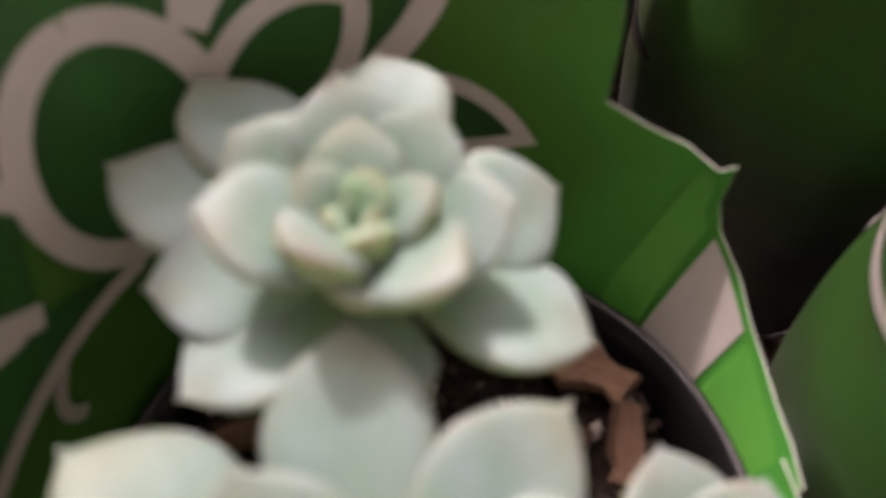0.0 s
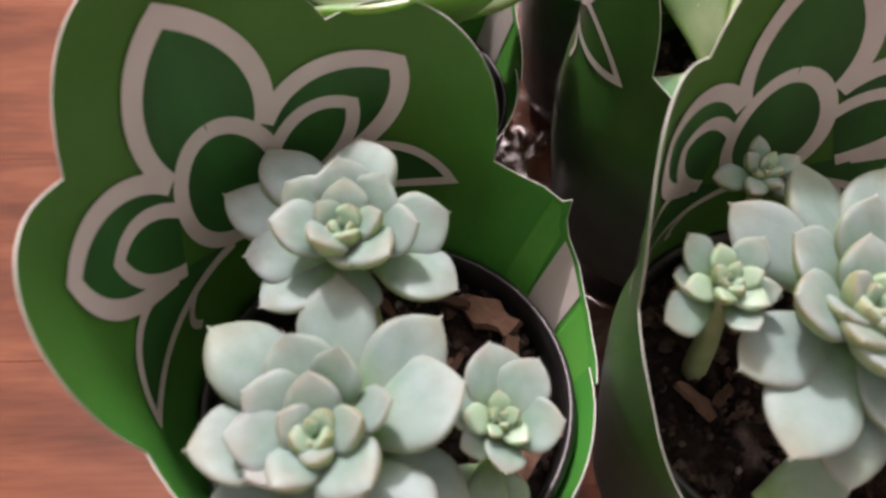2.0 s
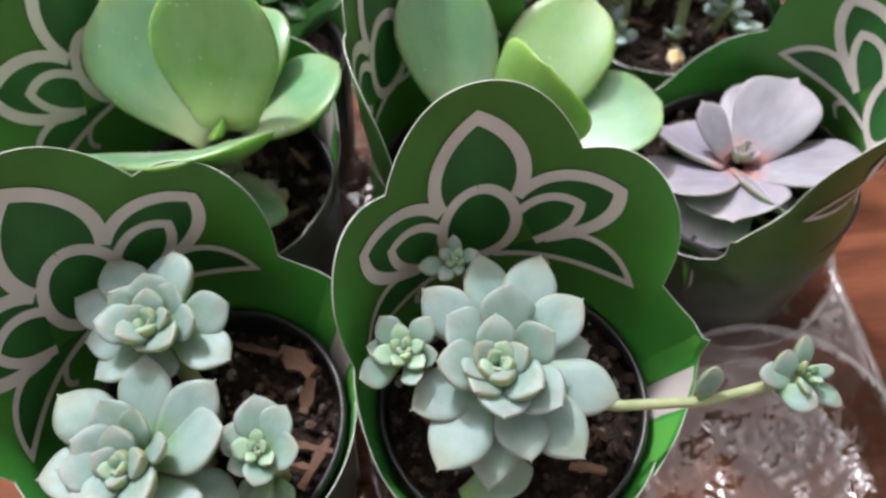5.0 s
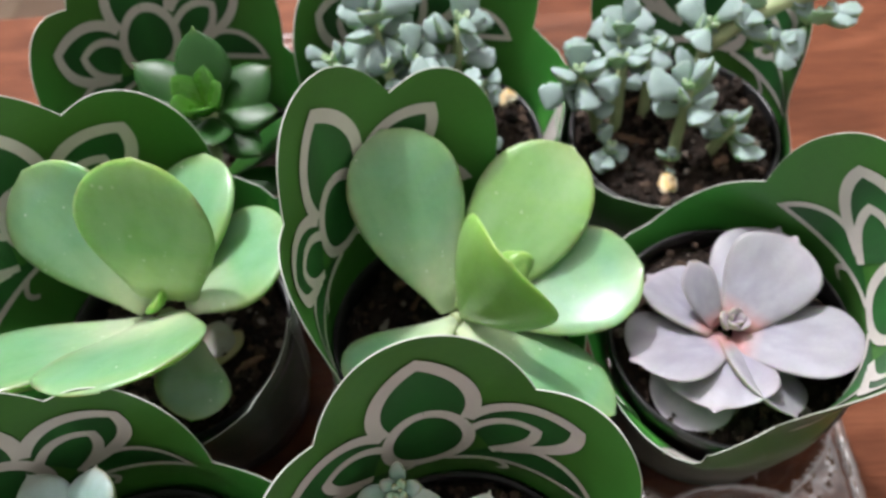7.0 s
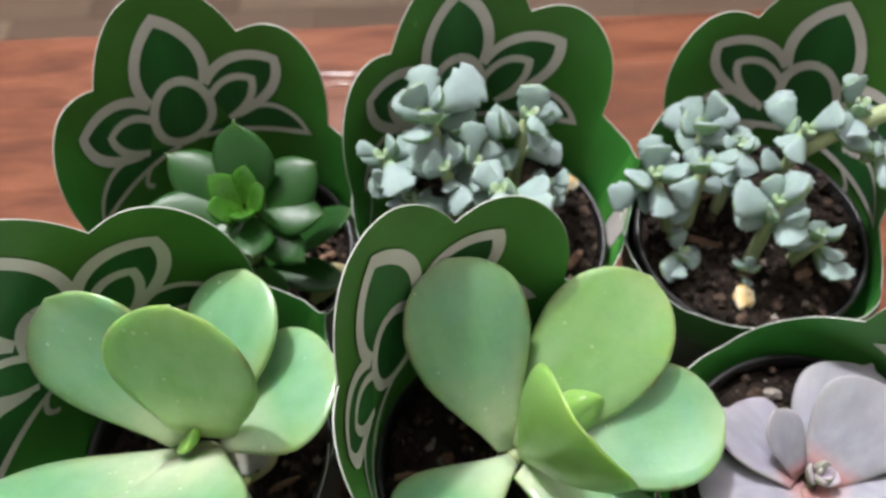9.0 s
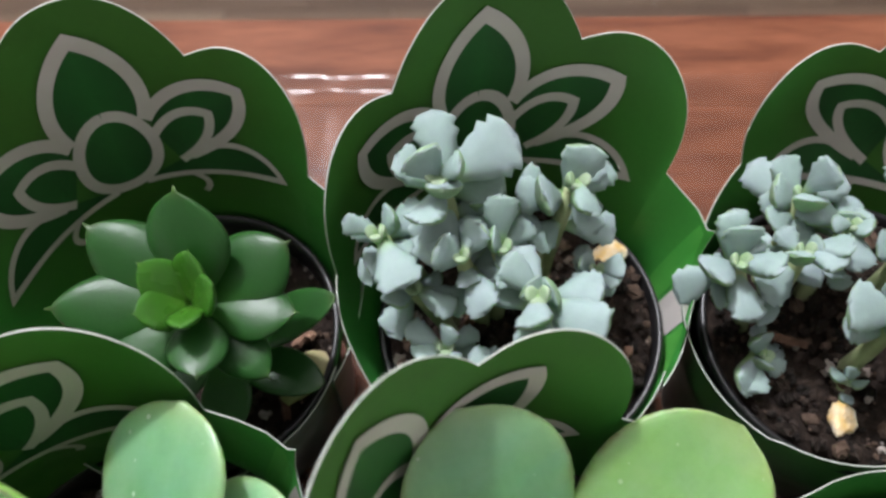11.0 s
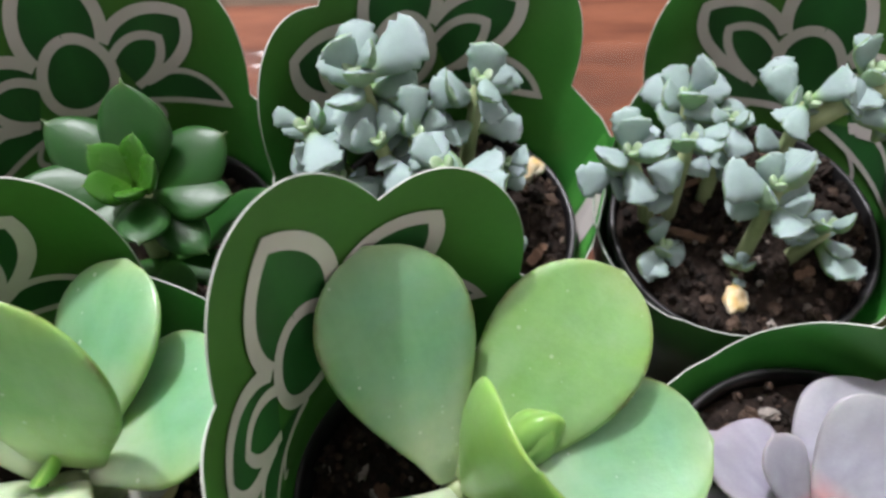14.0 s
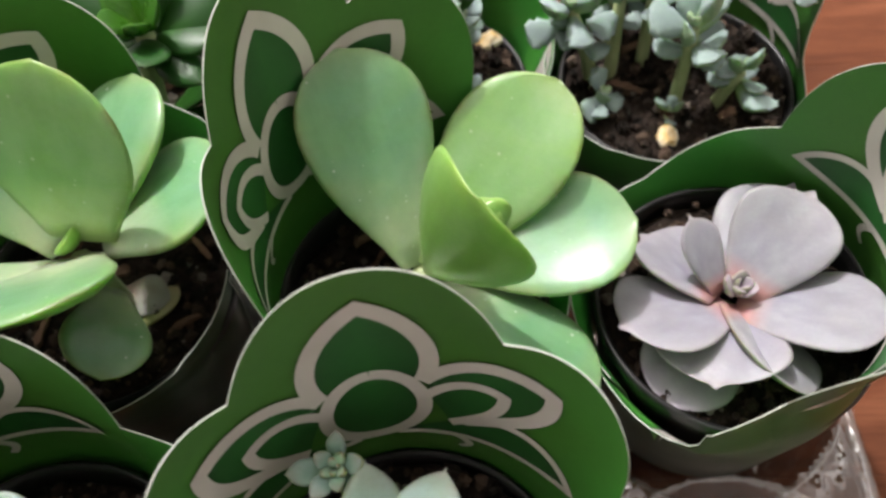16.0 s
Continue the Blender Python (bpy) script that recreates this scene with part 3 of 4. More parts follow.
def soil_mesh(rng, level):
    verts, faces = [], []
    rings, seg = 12, 48
    ox = rng.uniform(0, 10)
    for i in range(rings + 1):
        r = 0.0306 * i / rings
        for j in range(seg):
            a = 2 * math.pi * j / seg
            p = Vector((r * math.cos(a), r * math.sin(a), 0))
            h = 0.0022 * noise.noise(p * 120 + Vector((ox, 0, 0))) + 0.0016 * noise.noise(p * 350 + Vector((0, ox, 0)))
            verts.append((p.x, p.y, level + h - 0.002 * (i == rings)))
    for i in range(rings):
        for j in range(seg):
            k = (j + 1) % seg
            faces.append((i * seg + j, i * seg + k, (i + 1) * seg + k, (i + 1) * seg + j) if i else (j, seg + k, seg + j)[::-1])
    return mesh_of("soil", verts, faces, SOIL)


def lump(verts, faces, p, size, rng, flat=0.7):
    """A small angular crumb: a squashed, jittered octahedron-like ball."""
    b = len(verts)
    q = Euler((rng.uniform(0, 6), rng.uniform(0, 6), rng.uniform(0, 6))).to_matrix()
    ring = []
    for z, r, n in ((-1, 0.25, 4), (-0.3, 0.95, 5), (0.45, 0.85, 5), (1, 0.3, 4)):
        ids = []
        for j in range(n):
            a = 2 * math.pi * j / n + z
            v = Vector((r * math.cos(a) * rng.uniform(0.75, 1.3), r * math.sin(a) * flat * rng.uniform(0.75, 1.3), z * flat * rng.uniform(0.8, 1.2)))
            ids.append(len(verts))
            verts.append(Vector(p) + q @ v * size)
        ring.append(ids)
    faces.append(tuple(ring[0][::-1]))
    faces.append(tuple(ring[-1]))
    for a, c in zip(ring, ring[1:]):
        na, nc = len(a), len(c)
        i = j = 0
        while i < na or j < nc:
            if j * na <= i * nc and j < nc:
                faces.append((a[i % na], c[(j + 1) % nc], c[j % nc])[::-1]); j += 1
            else:
                faces.append((a[i % na], a[(i + 1) % na], c[j % nc])); i += 1


def chip_mesh(rng, L, W, T):
    """A splintered flake of bark."""
    verts, faces = [], []
    n = 6
    for i in range(n + 1):
        s = i / n - 0.5
        w = W / 2 * (1 - (2 * abs(s)) ** 3 * 0.35) * rng.uniform(0.6, 1.3)
        for x, z in ((-w, -T / 2), (w, -T / 2), (w * 0.85, T / 2), (-w * 0.85, T / 2)):
            verts.append((s * L, x + W * 0.1 * math.sin(3 * s), z + 0.25 * T * rng.uniform(-1, 1) + L * 0.08 * math.cos(3 * s)))
    for i in range(n):
        for j in range(4):
            k = (j + 1) % 4
            faces.append((4 * i + j, 4 * i + k, 4 * i + 4 + k, 4 * i + 4 + j)[::-1])
    faces += [(0, 1, 2, 3), tuple(4 * n + j for j in (3, 2, 1, 0))]
    return mesh_of("bark_chip", verts, faces, BARK, False)


def potted(key, seed, label, level=0.052, chips=10):
    """A black nursery pot in a card sleeve, filled with soil; returns the thing."""
    centre, (sx, sy), axis, lift, lean, flare, oval = POTS[key], *CARDS[key]
    shift = (sx - centre[0], sy - centre[1])
    rng = random.Random(seed)
    thing = tagged(new("potted_succulent"), label, "potted plant", "succulents in the tray")
    thing.location = (centre[0], centre[1], 0.0)
    thing["pot"] = key
    part("pot", POT, thing, "black plastic nursery pot")
    part("soil", soil_mesh(rng, level), thing, "dark crumbly potting soil")
    verts, faces = [], []
    for _ in range(620):
        r, a = 0.0298 * math.sqrt(rng.random()), rng.uniform(0, 6.283)
        lump(verts, faces, (r * math.cos(a), r * math.sin(a), level + rng.uniform(-0.0004, 0.0018)), rng.choice((0.0005, 0.0007, 0.0009, 0.0012, 0.0016, 0.0024)), rng)
    part("soil_litter", mesh_of("soil_litter", verts, faces, CRUMB, False), thing)["kind"] = "stuff"
    for _ in range(chips):
        r, a = 0.026 * math.sqrt(rng.random()), rng.uniform(0, 6.283)
        me = chip_mesh(rng, rng.uniform(0.004, 0.010), rng.uniform(0.0014, 0.0030), rng.uniform(0.0010, 0.0018))
        part("bark_chip", me, thing, m=pose(r * math.cos(a), r * math.sin(a), level + 0.0026, rng.uniform(-35, 35), rng.uniform(-30, 30), rng.uniform(0, 360)))
    s = Sleeve(shift, axis, lift, lean, flare, oval)
    card = part("card_sleeve", s.sheet(), thing, "green card sleeve with a white cut edge")
    part("petal_fill", s.fill("petal_fill", PRINT_SHAPES, PETALFILL), card, "dark green printed petals")
    part("flower_print", s.ribbon("flower_print", PRINT_LINES, PRINT), card, "pale grey printed flower outline")
    part("flower_print", s.ribbon("flower_print", PRINT_LINES, PRINT, -0.0004), card, "pale grey flower outline printed outside")
    for name, look_of, outline in (
        ("light green stripe", STRIPE, [(0.0612, 0.0138), (0.0630, 0.0126), (0.0642, 0.0080), (0.0656, 0.0056), (0.0662, -0.0300), (0.0618, -0.0300), (0.0600, -0.0050)]),
        ("white stripe", PRINT, [(0.0668, 0.0055), (0.0715, 0.0026), (0.0766, 0.0000), (0.0772, -0.0300), (0.0668, -0.0300)]),
        ("bright green stripe", STRIPE, [(0.0776, -0.0004), (0.0847, -0.0022), (0.0930, -0.0036), (0.0930, -0.0300), (0.0780, -0.0300)]),
    ):
        part("seam_stripe", s.fill("seam_stripe", [outline], look_of), card, name)
    return thing


def stem_part(thing, pts, r0, r1, label=""):
    n = len(pts)
    return part("stem", tube("stem", pts, [r0 + (r1 - r0) * i / (n - 1) for i in range(n)], STEM, 8), thing, label)


def stalk(thing, foot, head, r0=0.0022, r1=0.0016, bow=0.15):
    foot, head = Vector(foot), Vector(head)
    mid = (foot + head) / 2 + Vector((head.x - foot.x, head.y - foot.y, 0)) * -bow
    return stem_part(thing, [foot, (foot + mid) / 2 * 0.98 + mid * 0.02, mid, (mid + head) / 2, head], r0, r1)


# ---- the room: a floor, with unseen walls and ceiling added to bounce light ----
FLOOR_Z = -0.75
tagged(part("wall_north", box("wall_north", (-2.3, 2.4, FLOOR_Z), (2.3, 2.5, 1.75), PAINT)), "unseen off-white wall added to bounce light", "wall", kind="structure")
tagged(part("wall_south", box("wall_south", (-2.3, -1.9, FLOOR_Z), (2.3, -1.8, 1.75), PAINT)), "unseen off-white wall added to bounce light", "wall", kind="structure")
tagged(part("wall_west", box("wall_west", (-2.3, -1.8, FLOOR_Z), (-2.2, 2.4, 1.75), PAINT)), "unseen off-white wall added to bounce light", "wall", kind="structure")
tagged(part("wall_east", box("wall_east", (2.2, -1.8, FLOOR_Z), (2.3, 2.4, 1.75), PAINT)), "unseen off-white wall added to bounce light", "wall", kind="structure")
tagged(part("ceiling", box("ceiling", (-2.3, -1.9, 1.75), (2.3, 2.5, 1.85), PAINT)), "unseen off-white ceiling added to bounce light", "ceiling", kind="structure")
floor = tagged(part("floor", box("floor", (-2.3, -1.9, FLOOR_Z - 0.1), (2.3, 2.5, FLOOR_Z - 0.006), FLOORWOOD)), "floor of worn brown and beige wooden blocks", "floor", kind="structure")

shade = tagged(part("ceiling_lamp", lathe("ceiling_lamp", [(0.0, 1.75), (0.05, 1.75), (0.05, 1.735), (0.008, 1.725), (0.004, 1.72), (0.004, 1.36), (0.022, 1.355), (0.022, 1.315), (0.0, 1.315)], SHADE, 32), m=pose(LAMP.x, LAMP.y, 0)), "white hanging lamp holder with a lit bulb", "lamp")

# ---- table ----
table = tagged(new("table"), "reddish-brown wood laminate table with a straight edge", "table")
TX0, TX1, TY0, TY1 = -0.62, 0.78, -0.55, 0.288
part("core", box("core", (TX0, TY0, -0.034), (TX1, TY1, -0.008), WOOD, 0.002), table)
strip_rng = random.Random(12)
y = TY1
while y > TY0 + 0.01:
    w = strip_rng.uniform(0.034, 0.052)
    part("plank", box("plank", (TX0, max(y - w, TY0) + 0.00004, -0.008), (TX1, y - 0.00004, 0.0), WOOD, 0.00015), table)
    y -= w
for x in (TX0 + 0.06, TX1 - 0.06):
    for y in (TY0 + 0.06, TY1 - 0.10):
        part("leg", box("leg", (x - 0.025, y - 0.025, FLOOR_Z), (x + 0.025, y + 0.025, -0.034), WOOD, 0.003), table)

# ---- the clear tray under the pots ----
tray = tagged(new("plastic_tray"), "clear moulded plastic tray with nine round cells, crinkled and shiny", "tray")


CELLS = list(POTS.values()) + [(0.148, -0.002)]


def tray_deck():
    """The thin crinkled sheet between the round cells, turned down at its outer edge."""
    x0, x1, y0, y1 = -0.044, 0.192, -0.042, 0.184
    nx, ny = 150, 142
    verts, faces = [], []
    for j in range(ny + 1):
        for i in range(nx + 1):
            x, y = x0 + (x1 - x0) * i / nx, y0 + (y1 - y0) * j / ny
            edge = min(x - x0, x1 - x, y - y0, y1 - y)
            z = 0.022 + 0.0016 * noise.noise(Vector((x * 70, y * 70, 0))) + 0.0008 * noise.noise(Vector((x * 200, y * 200, 3)))
            verts.append((x, y, min(z, 0.0025 + edge * 2.2)))
    for j in range(ny):
        for i in range(nx):
            x, y = x0 + (x1 - x0) * (i + 0.5) / nx, y0 + (y1 - y0) * (j + 0.5) / ny
            if min(math.hypot(x - cx, y - cy) for cx, cy in CELLS) > 0.0375:
                a = j * (nx + 1) + i
                faces.append((a, a + 1, a + nx + 2, a + nx + 1))
    return mesh_of("deck", verts, faces, CLEAR)


def tray_flap():
    """The folded-back lid: a thin wavy sheet lying on the table behind the cells."""
    verts, faces = [], []
    nx, ny = 90, 30
    for j in range(ny + 1):
        for i in range(nx + 1):
            x, y = -0.044 + 0.236 * i / nx, 0.189 + 0.066 * j / ny
            verts.append((x, y, 0.0035 + 0.0012 * abs(noise.noise(Vector((x * 60, y * 60, 5)))) + (0.004 * (1 - j / 2) if j < 2 else 0) + (0.002 if j > ny - 2 else 0)))
    for j in range(ny):
        for i in range(nx):
            a = j * (nx + 1) + i
            faces.append((a, a + 1, a + nx + 2, a + nx + 1))
    return mesh_of("lid_flap", verts, faces, CLEAR_FLAT)


part("lid_flap", tray_flap(), tray, "flat clear lid folded back")
part("deck", tray_deck(), tray, "crinkled clear sheet")
cup = lathe("cell", [(0.0, 0.0022), (0.012, 0.0026), (0.030, 0.0022), (0.0345, 0.0040), (0.0360, 0.0080), (0.0372, 0.0200), (0.0382, 0.0232), (0.0392, 0.0228)], CLEAR, 48, 0.0004)
for n, (cx, cy) in enumerate(CELLS):
    part("cell", cup, tray, m=pose(cx, cy, 0, 0, 0, 37 * n))
rim_pts = [(-0.046, -0.030), (-0.046, 0.172), (-0.032, 0.186), (0.180, 0.186), (0.194, 0.172), (0.194, -0.030), (0.180, -0.044), (-0.032, -0.044), (-0.046, -0.030)]
part("rim", tube("rim", [(x, y, 0.0035) for x, y in rim_pts], [0.0022] * len(rim_pts), CLEAR, 8), tray, "rolled clear rim")


# ---- front row: pale rosettes ----
pot = potted("a", 1, "three pale powdery rosettes in a black sleeved pot", chips=16)
LEAF = dict(peak=0.60, power=1.7, nib=0.03, cup=0.13, base=0.40)
rng = random.Random(3)
s = stalk(pot, mm(-2, 6, 51), local(pot, mm(-3, 12, 88)), 0.0026, 0.002)
whorl(s, local(pot, mm(-3, 13, 87)), (0.05, -0.2, 1), ((-24, 22, 91, 0.85), (-18, 31, 92, 0.95), (-2, 32, 93, 1.05), (12, 18, 90, 1.0), (-20, 11, 89, 0.95), (-17, 3, 87, 0.9), (-3, 1, 86, 1.0), (13, 5, 87, 0.9)), PALE, rng, wide=0.68, thick=0.23, root=0.2, reach=0.96, lift=(0.06, 0.26), **LEAF)
whorl(s, local(pot, mm(-3, 13, 89)), (0.05, -0.2, 1), ((-13, 19, 97, 1.0), (-5, 22, 99, 1.1), (2, 19, 98, 1.0), (7, 11, 96, 0.95), (-5, 5, 95, 1.05)), PALE, rng, wide=0.68, thick=0.23, root=0.2, reach=0.96, lift=(0.06, 0.26), **LEAF)
rosette(s, local(pot, mm(-4, 12, 92)), (0, -0.15, 1), 0.0112, 11, (PALE, PALE_YOUNG), 11, wide=0.78, thick=0.32, low=34, **LEAF)
s = stalk(pot, mm(-3, -6, 51), local(pot, mm(-6, -14, 81)), 0.0028, 0.0022)
whorl(s, local(pot, mm(-6, -14, 79)), (-0.05, -0.2, 1), ((-24, 0, 88, 0.9), (-5, 7, 90, 0.95), (10, 1, 87, 0.85), (13, -10, 87, 1.0), (-25, -18, 86, 0.95), (-22, -29, 80, 0.85), (-8, -33, 81, 0.95), (7, -30, 80, 0.95), (-10, -36, 71, 0.8), (14, -22, 72, 0.8)), PALE, rng, wide=0.68, thick=0.23, root=0.2, reach=0.96, lift=(0.06, 0.26), **LEAF)
whorl(s, local(pot, mm(-6, -14, 82)), (-0.05, -0.2, 1), ((-12, -4, 92, 1.1), (-17, -12, 91, 1.05), (-4, -7, 93, 1.0), (-16, -23, 88, 1.0), (-1, -27, 89, 1.0), (3, -14, 91, 0.9)), PALE, rng, wide=0.68, thick=0.23, root=0.2, reach=0.96, lift=(0.06, 0.26), **LEAF)
rosette(s, local(pot, mm(-7, -17, 85)), (-0.05, -0.15, 1), 0.0125, 12, (PALE, PALE_YOUNG), 12, wide=0.78, thick=0.32, low=32, **LEAF)
s = stalk(pot, mm(17, -12, 51), local(pot, mm(18, -13, 77)), 0.0024, 0.0020)
whorl(s, local(pot, mm(18, -12, 75)), (0.1, -0.2, 1), ((17, -1, 82, 1.0), (24, -4, 82, 1.0), (27, -13, 80, 1.0), (18, -20, 79, 1.0), (10, -8, 81, 1.0), (12, -16, 79, 0.9)), PALE, rng, wide=0.75, **{**LEAF, "nib": 0.02})
rosette(s, local(pot, mm(18, -12, 78)), (0.05, -0.15, 1), 0.0062, 9, (PALE_YOUNG, PALE_YOUNG), 13, wide=0.7, thick=0.34, low=30, **LEAF)
for t, z in (((15, -24), 66), ((22, -21), 62), ((10, -18), 62)):
    put_leaf(s, local(pot, mm(17, -13, z)), local(pot, mm(t[0], t[1], z + 2)), (0, 0, 1), 0.0065, 0.003, PALE_YOUNG, rng, **LEAF)

for x, y, z, L, W, rz in ((19, 18, 55, 0.013, 0.0065, -50), (24, -6, 56, 0.014, 0.0022, -20), (25, -10, 56, 0.013, 0.0028, 55), (9, 21, 57, 0.014, 0.0018, -25), (22, 8, 55, 0.009, 0.004, 70)):
    part("bark_chip", chip_mesh(rng, L, W, 0.0016), pot, m=pose(x * 0.001, y * 0.001, z * 0.001, 15, -10, rz))

pot = potted("b", 2, "large pale powdery rosette with a long runner in a pot", level=0.0562, chips=14)
rng = random.Random(4)
s = stalk(pot, local(pot, mm(75, 2, 51)), local(pot, mm(73, 0, 86)), 0.0030, 0.0024)
whorl(s, local(pot, mm(72, 1, 84)), (0.05, -0.2, 1), ((68, 25, 93, 0.9), (82, 23, 93, 0.85), (90, 11, 93, 0.9), (55, 17, 92, 0.8), (95, -9, 84, 0.9), (86, -21, 83, 0.9), (75, -21, 84, 0.95), (56, -21, 83, 0.95), (51, -9, 86, 0.9), (66, -24, 76, 0.8), (91, 3, 86, 0.8)), PALE, rng, wide=0.68, thick=0.23, root=0.2, reach=0.96, lift=(0.06, 0.26), **LEAF)
whorl(s, local(pot, mm(71, 0, 87)), (0.05, -0.2, 1), ((74, 13, 98, 1.1), (60, 7, 97, 1.0), (82, 1, 97, 1.1), (82, -13, 92, 1.0), (70, -15, 93, 1.0), (63, -6, 96, 0.9)), PALE, rng, wide=0.68, thick=0.23, root=0.2, reach=0.96, lift=(0.06, 0.26), **LEAF)
rosette(s, local(pot, mm(70, -3, 90)), (0.0, -0.15, 1), 0.0135, 13, (PALE, PALE_YOUNG), 21, wide=0.78, thick=0.32, low=32, **LEAF)
s = stalk(pot, local(pot, mm(57, 6, 51)), local(pot, mm(52, 4, 88)), 0.0024, 0.0018)
whorl(s, local(pot, mm(51, 2, 88)), (-0.1, -0.2, 1), ((41, -3, 90, 0.95), (53, -6, 92, 0.9), (46, 9, 95, 1.0), (57, 8, 95, 0.9), (58, 0, 93, 0.9), (43, 3, 93, 0.9)), PALE, rng, wide=0.68, thick=0.23, root=0.2, reach=0.96, lift=(0.06, 0.26), **LEAF)
rosette(s, local(pot, mm(51, 2, 91)), (0.0, -0.2, 1), 0.0075, 12, (PALE_YOUNG, PALE_YOUNG), 22, wide=0.6, thick=0.34, low=30, **LEAF)
s = stalk(pot, local(pot, mm(66, 14, 51)), local(pot, mm(63, 25, 89)), 0.0016, 0.0014)
rosette(s, local(pot, mm(63, 24, 90)), (0.0, -0.25, 1), 0.0082, 13, (PALE, PALE_YOUNG), 23, wide=0.6, thick=0.34, low=15, **LEAF)
put_leaf(s, local(pot, mm(60, -19, 60)), local(pot, mm(77, -14, 60.5)), (0, -0.1, 1), 0.0095, 0.003, PALE_YOUNG, random.Random(41), power=1.4, cup=0.12)
rng = random.Random(5)
runner = stem_part(pot, [local(pot, p) for p in (mm(84, -4, 74), mm(96, -7, 76), mm(115, -7, 75), mm(131, -4, 75), mm(136, -3, 75))], 0.0013, 0.0012, "long pale trailing runner")
for b, t in (((114, -7, 75), (116, -3, 84)), ((131, -5, 75), (134, 1, 81)), ((131, -5, 75), (137, -11, 78))):
    put_leaf(runner, local(pot, mm(*b)), local(pot, mm(*t)), (0.3, -0.6, 0.7), 0.0062, 0.0024, PALE, rng, peak=0.6, power=1.2)
rosette(runner, local(pot, mm(137, -3, 76)), (0.4, -0.3, 1), 0.010, 9, (PALE, PALE_YOUNG), 29, wide=0.6, thick=0.26, peak=0.6, power=1.2)

# ---- middle row: two broad green plants and a lavender rosette ----
pot = potted("c", 3, "broad smooth green leaves with yellowish rims in a black pot")
rng = random.Random(7)
s = stalk(pot, local(pot, mm(0, 72, 52)), local(pot, mm(6, 66, 86)), 0.0036, 0.003)
for b, t, nrm, W, bs, pk, cup, bend in (
    ((6.3, 70.3, 89.4), (11.1, 83.9, 126.4), (-0.12, -0.98, 0.18), 0.0326, 0.48, 0.58, 0.09, 0.00),
    ((3.2, 70.0, 87.2), (-21.1, 90.9, 116.0), (-0.17, -0.68, 0.71), 0.0315, 0.43, 0.66, 0.11, 0.05),
    ((7.3, 72.3, 86.4), (14.9, 104.7, 101.4), (-0.39, -0.39, 0.84), 0.0278, 0.26, 0.65, 0.05, -0.01),
    ((9.7, 71.0, 85.4), (36.5, 85.2, 95.7), (-0.51, -0.03, 0.86), 0.0315, 0.35, 0.60, 0.04, 0.04),
    ((3.4, 64.5, 87.6), (8.3, 36.9, 112.9), (-0.12, 0.49, 0.87), 0.0369, 0.48, 0.66, 0.09, 0.07),
    ((3.1, 64.9, 85.5), (-36.1, 41.5, 106.0), (0.07, 0.64, 0.77), 0.0309, 0.39, 0.61, 0.07, 0.03),
    ((9.0, 63.5, 77.0), (14.9, 40.4, 83.7), (0.54, 0.05, 0.84), 0.0180, 0.38, 0.67, 0.15, 0.03),
):
    put_leaf(s, local(pot, mm(*b)), local(pot, mm(*t)), nrm, W, 0.0055, OLIVE if W == 0.0326 else GREEN, rng, base=bs, peak=pk, cup=cup, bend=bend, nib=0.012)
put_leaf(s, local(pot, mm(4, 71, 88)), local(pot, mm(5.5, 65, 94)), (0.0, -0.6, 0.8), 0.0075, 0.003, GREEN_UNDER, rng, peak=0.5, power=1.4)
for b, t, nrm, W in (((-1, 75, 55), (13, 72, 57), (0.1, -0.2, 1), 0.011), ((7, 66, 55), (14, 76, 56), (0.2, 0.1, 1), 0.007)):
    put_leaf(s, local(pot, mm(*b)), local(pot, mm(*t)), nrm, W, 0.0025, LAVENDER_UNDER if W > 0.01 else DRY, rng, power=1.4, cup=0.15)

pot = potted("d", 4, "upright paddle-shaped smooth green leaves in a black pot")
rng = random.Random(8)
s = stalk(pot, local(pot, mm(75, 72, 52)), local(pot, mm(77.5, 69.5, 71.5)), 0.0034, 0.0026)
for b, t, nrm, W, bs, pk, cup, bend in (
    ((73.3, 72.4, 71.3), (61.6, 102.9, 107.9), (0.34, -0.54, 0.77), 0.0301, 0.17, 0.69, 0.09, 0.01),
    ((78.1, 71.4, 72.4), (108.9, 104.4, 94.6), (-0.37, -0.59, 0.72), 0.0308, 0.19, 0.65, 0.10, 0.08),
    ((81.0, 69.9, 72.3), (124.7, 76.7, 80.0), (-0.09, -0.17, 0.98), 0.0290, 0.10, 0.69, 0.12, 0.07),
    ((81.0, 69.6, 72.8), (90.3, 64.1, 107.2), (0.51, 0.63, -0.59), 0.0325, 0.13, 0.67, 0.22, 0.01),
    ((75.2, 67.1, 71.0), (51.1, 48.5, 79.1), (0.08, 0.61, 0.79), 0.0253, 0.17, 0.68, 0.10, 0.06),
    ((79.8, 64.8, 72.0), (114.0, 41.2, 71.2), (0.36, 0.41, 0.85), 0.0268, 0.36, 0.60, 0.12, -0.01),
):
    b = Vector(b).lerp(Vector((77.5, 69.5, 72)), 0.4)
    put_leaf(s, local(pot, mm(*b)), local(pot, mm(*t)), nrm, W, 0.0055, OLIVE if W in (0.0308, 0.0325) else GREEN, rng, base=bs, peak=pk, cup=cup, bend=bend, nib=0.012)
for side in (-1, 1):
    put_leaf(s, local(pot, mm(87.5, 74.5, 73)), local(pot, mm(95 + 1.2 * side, 79.5, 84.5)), (0.5 * side, -0.6, 0.6), 0.0105, 0.0080, GREEN_UNDER, rng, base=0.55, peak=0.5, cup=-0.05)

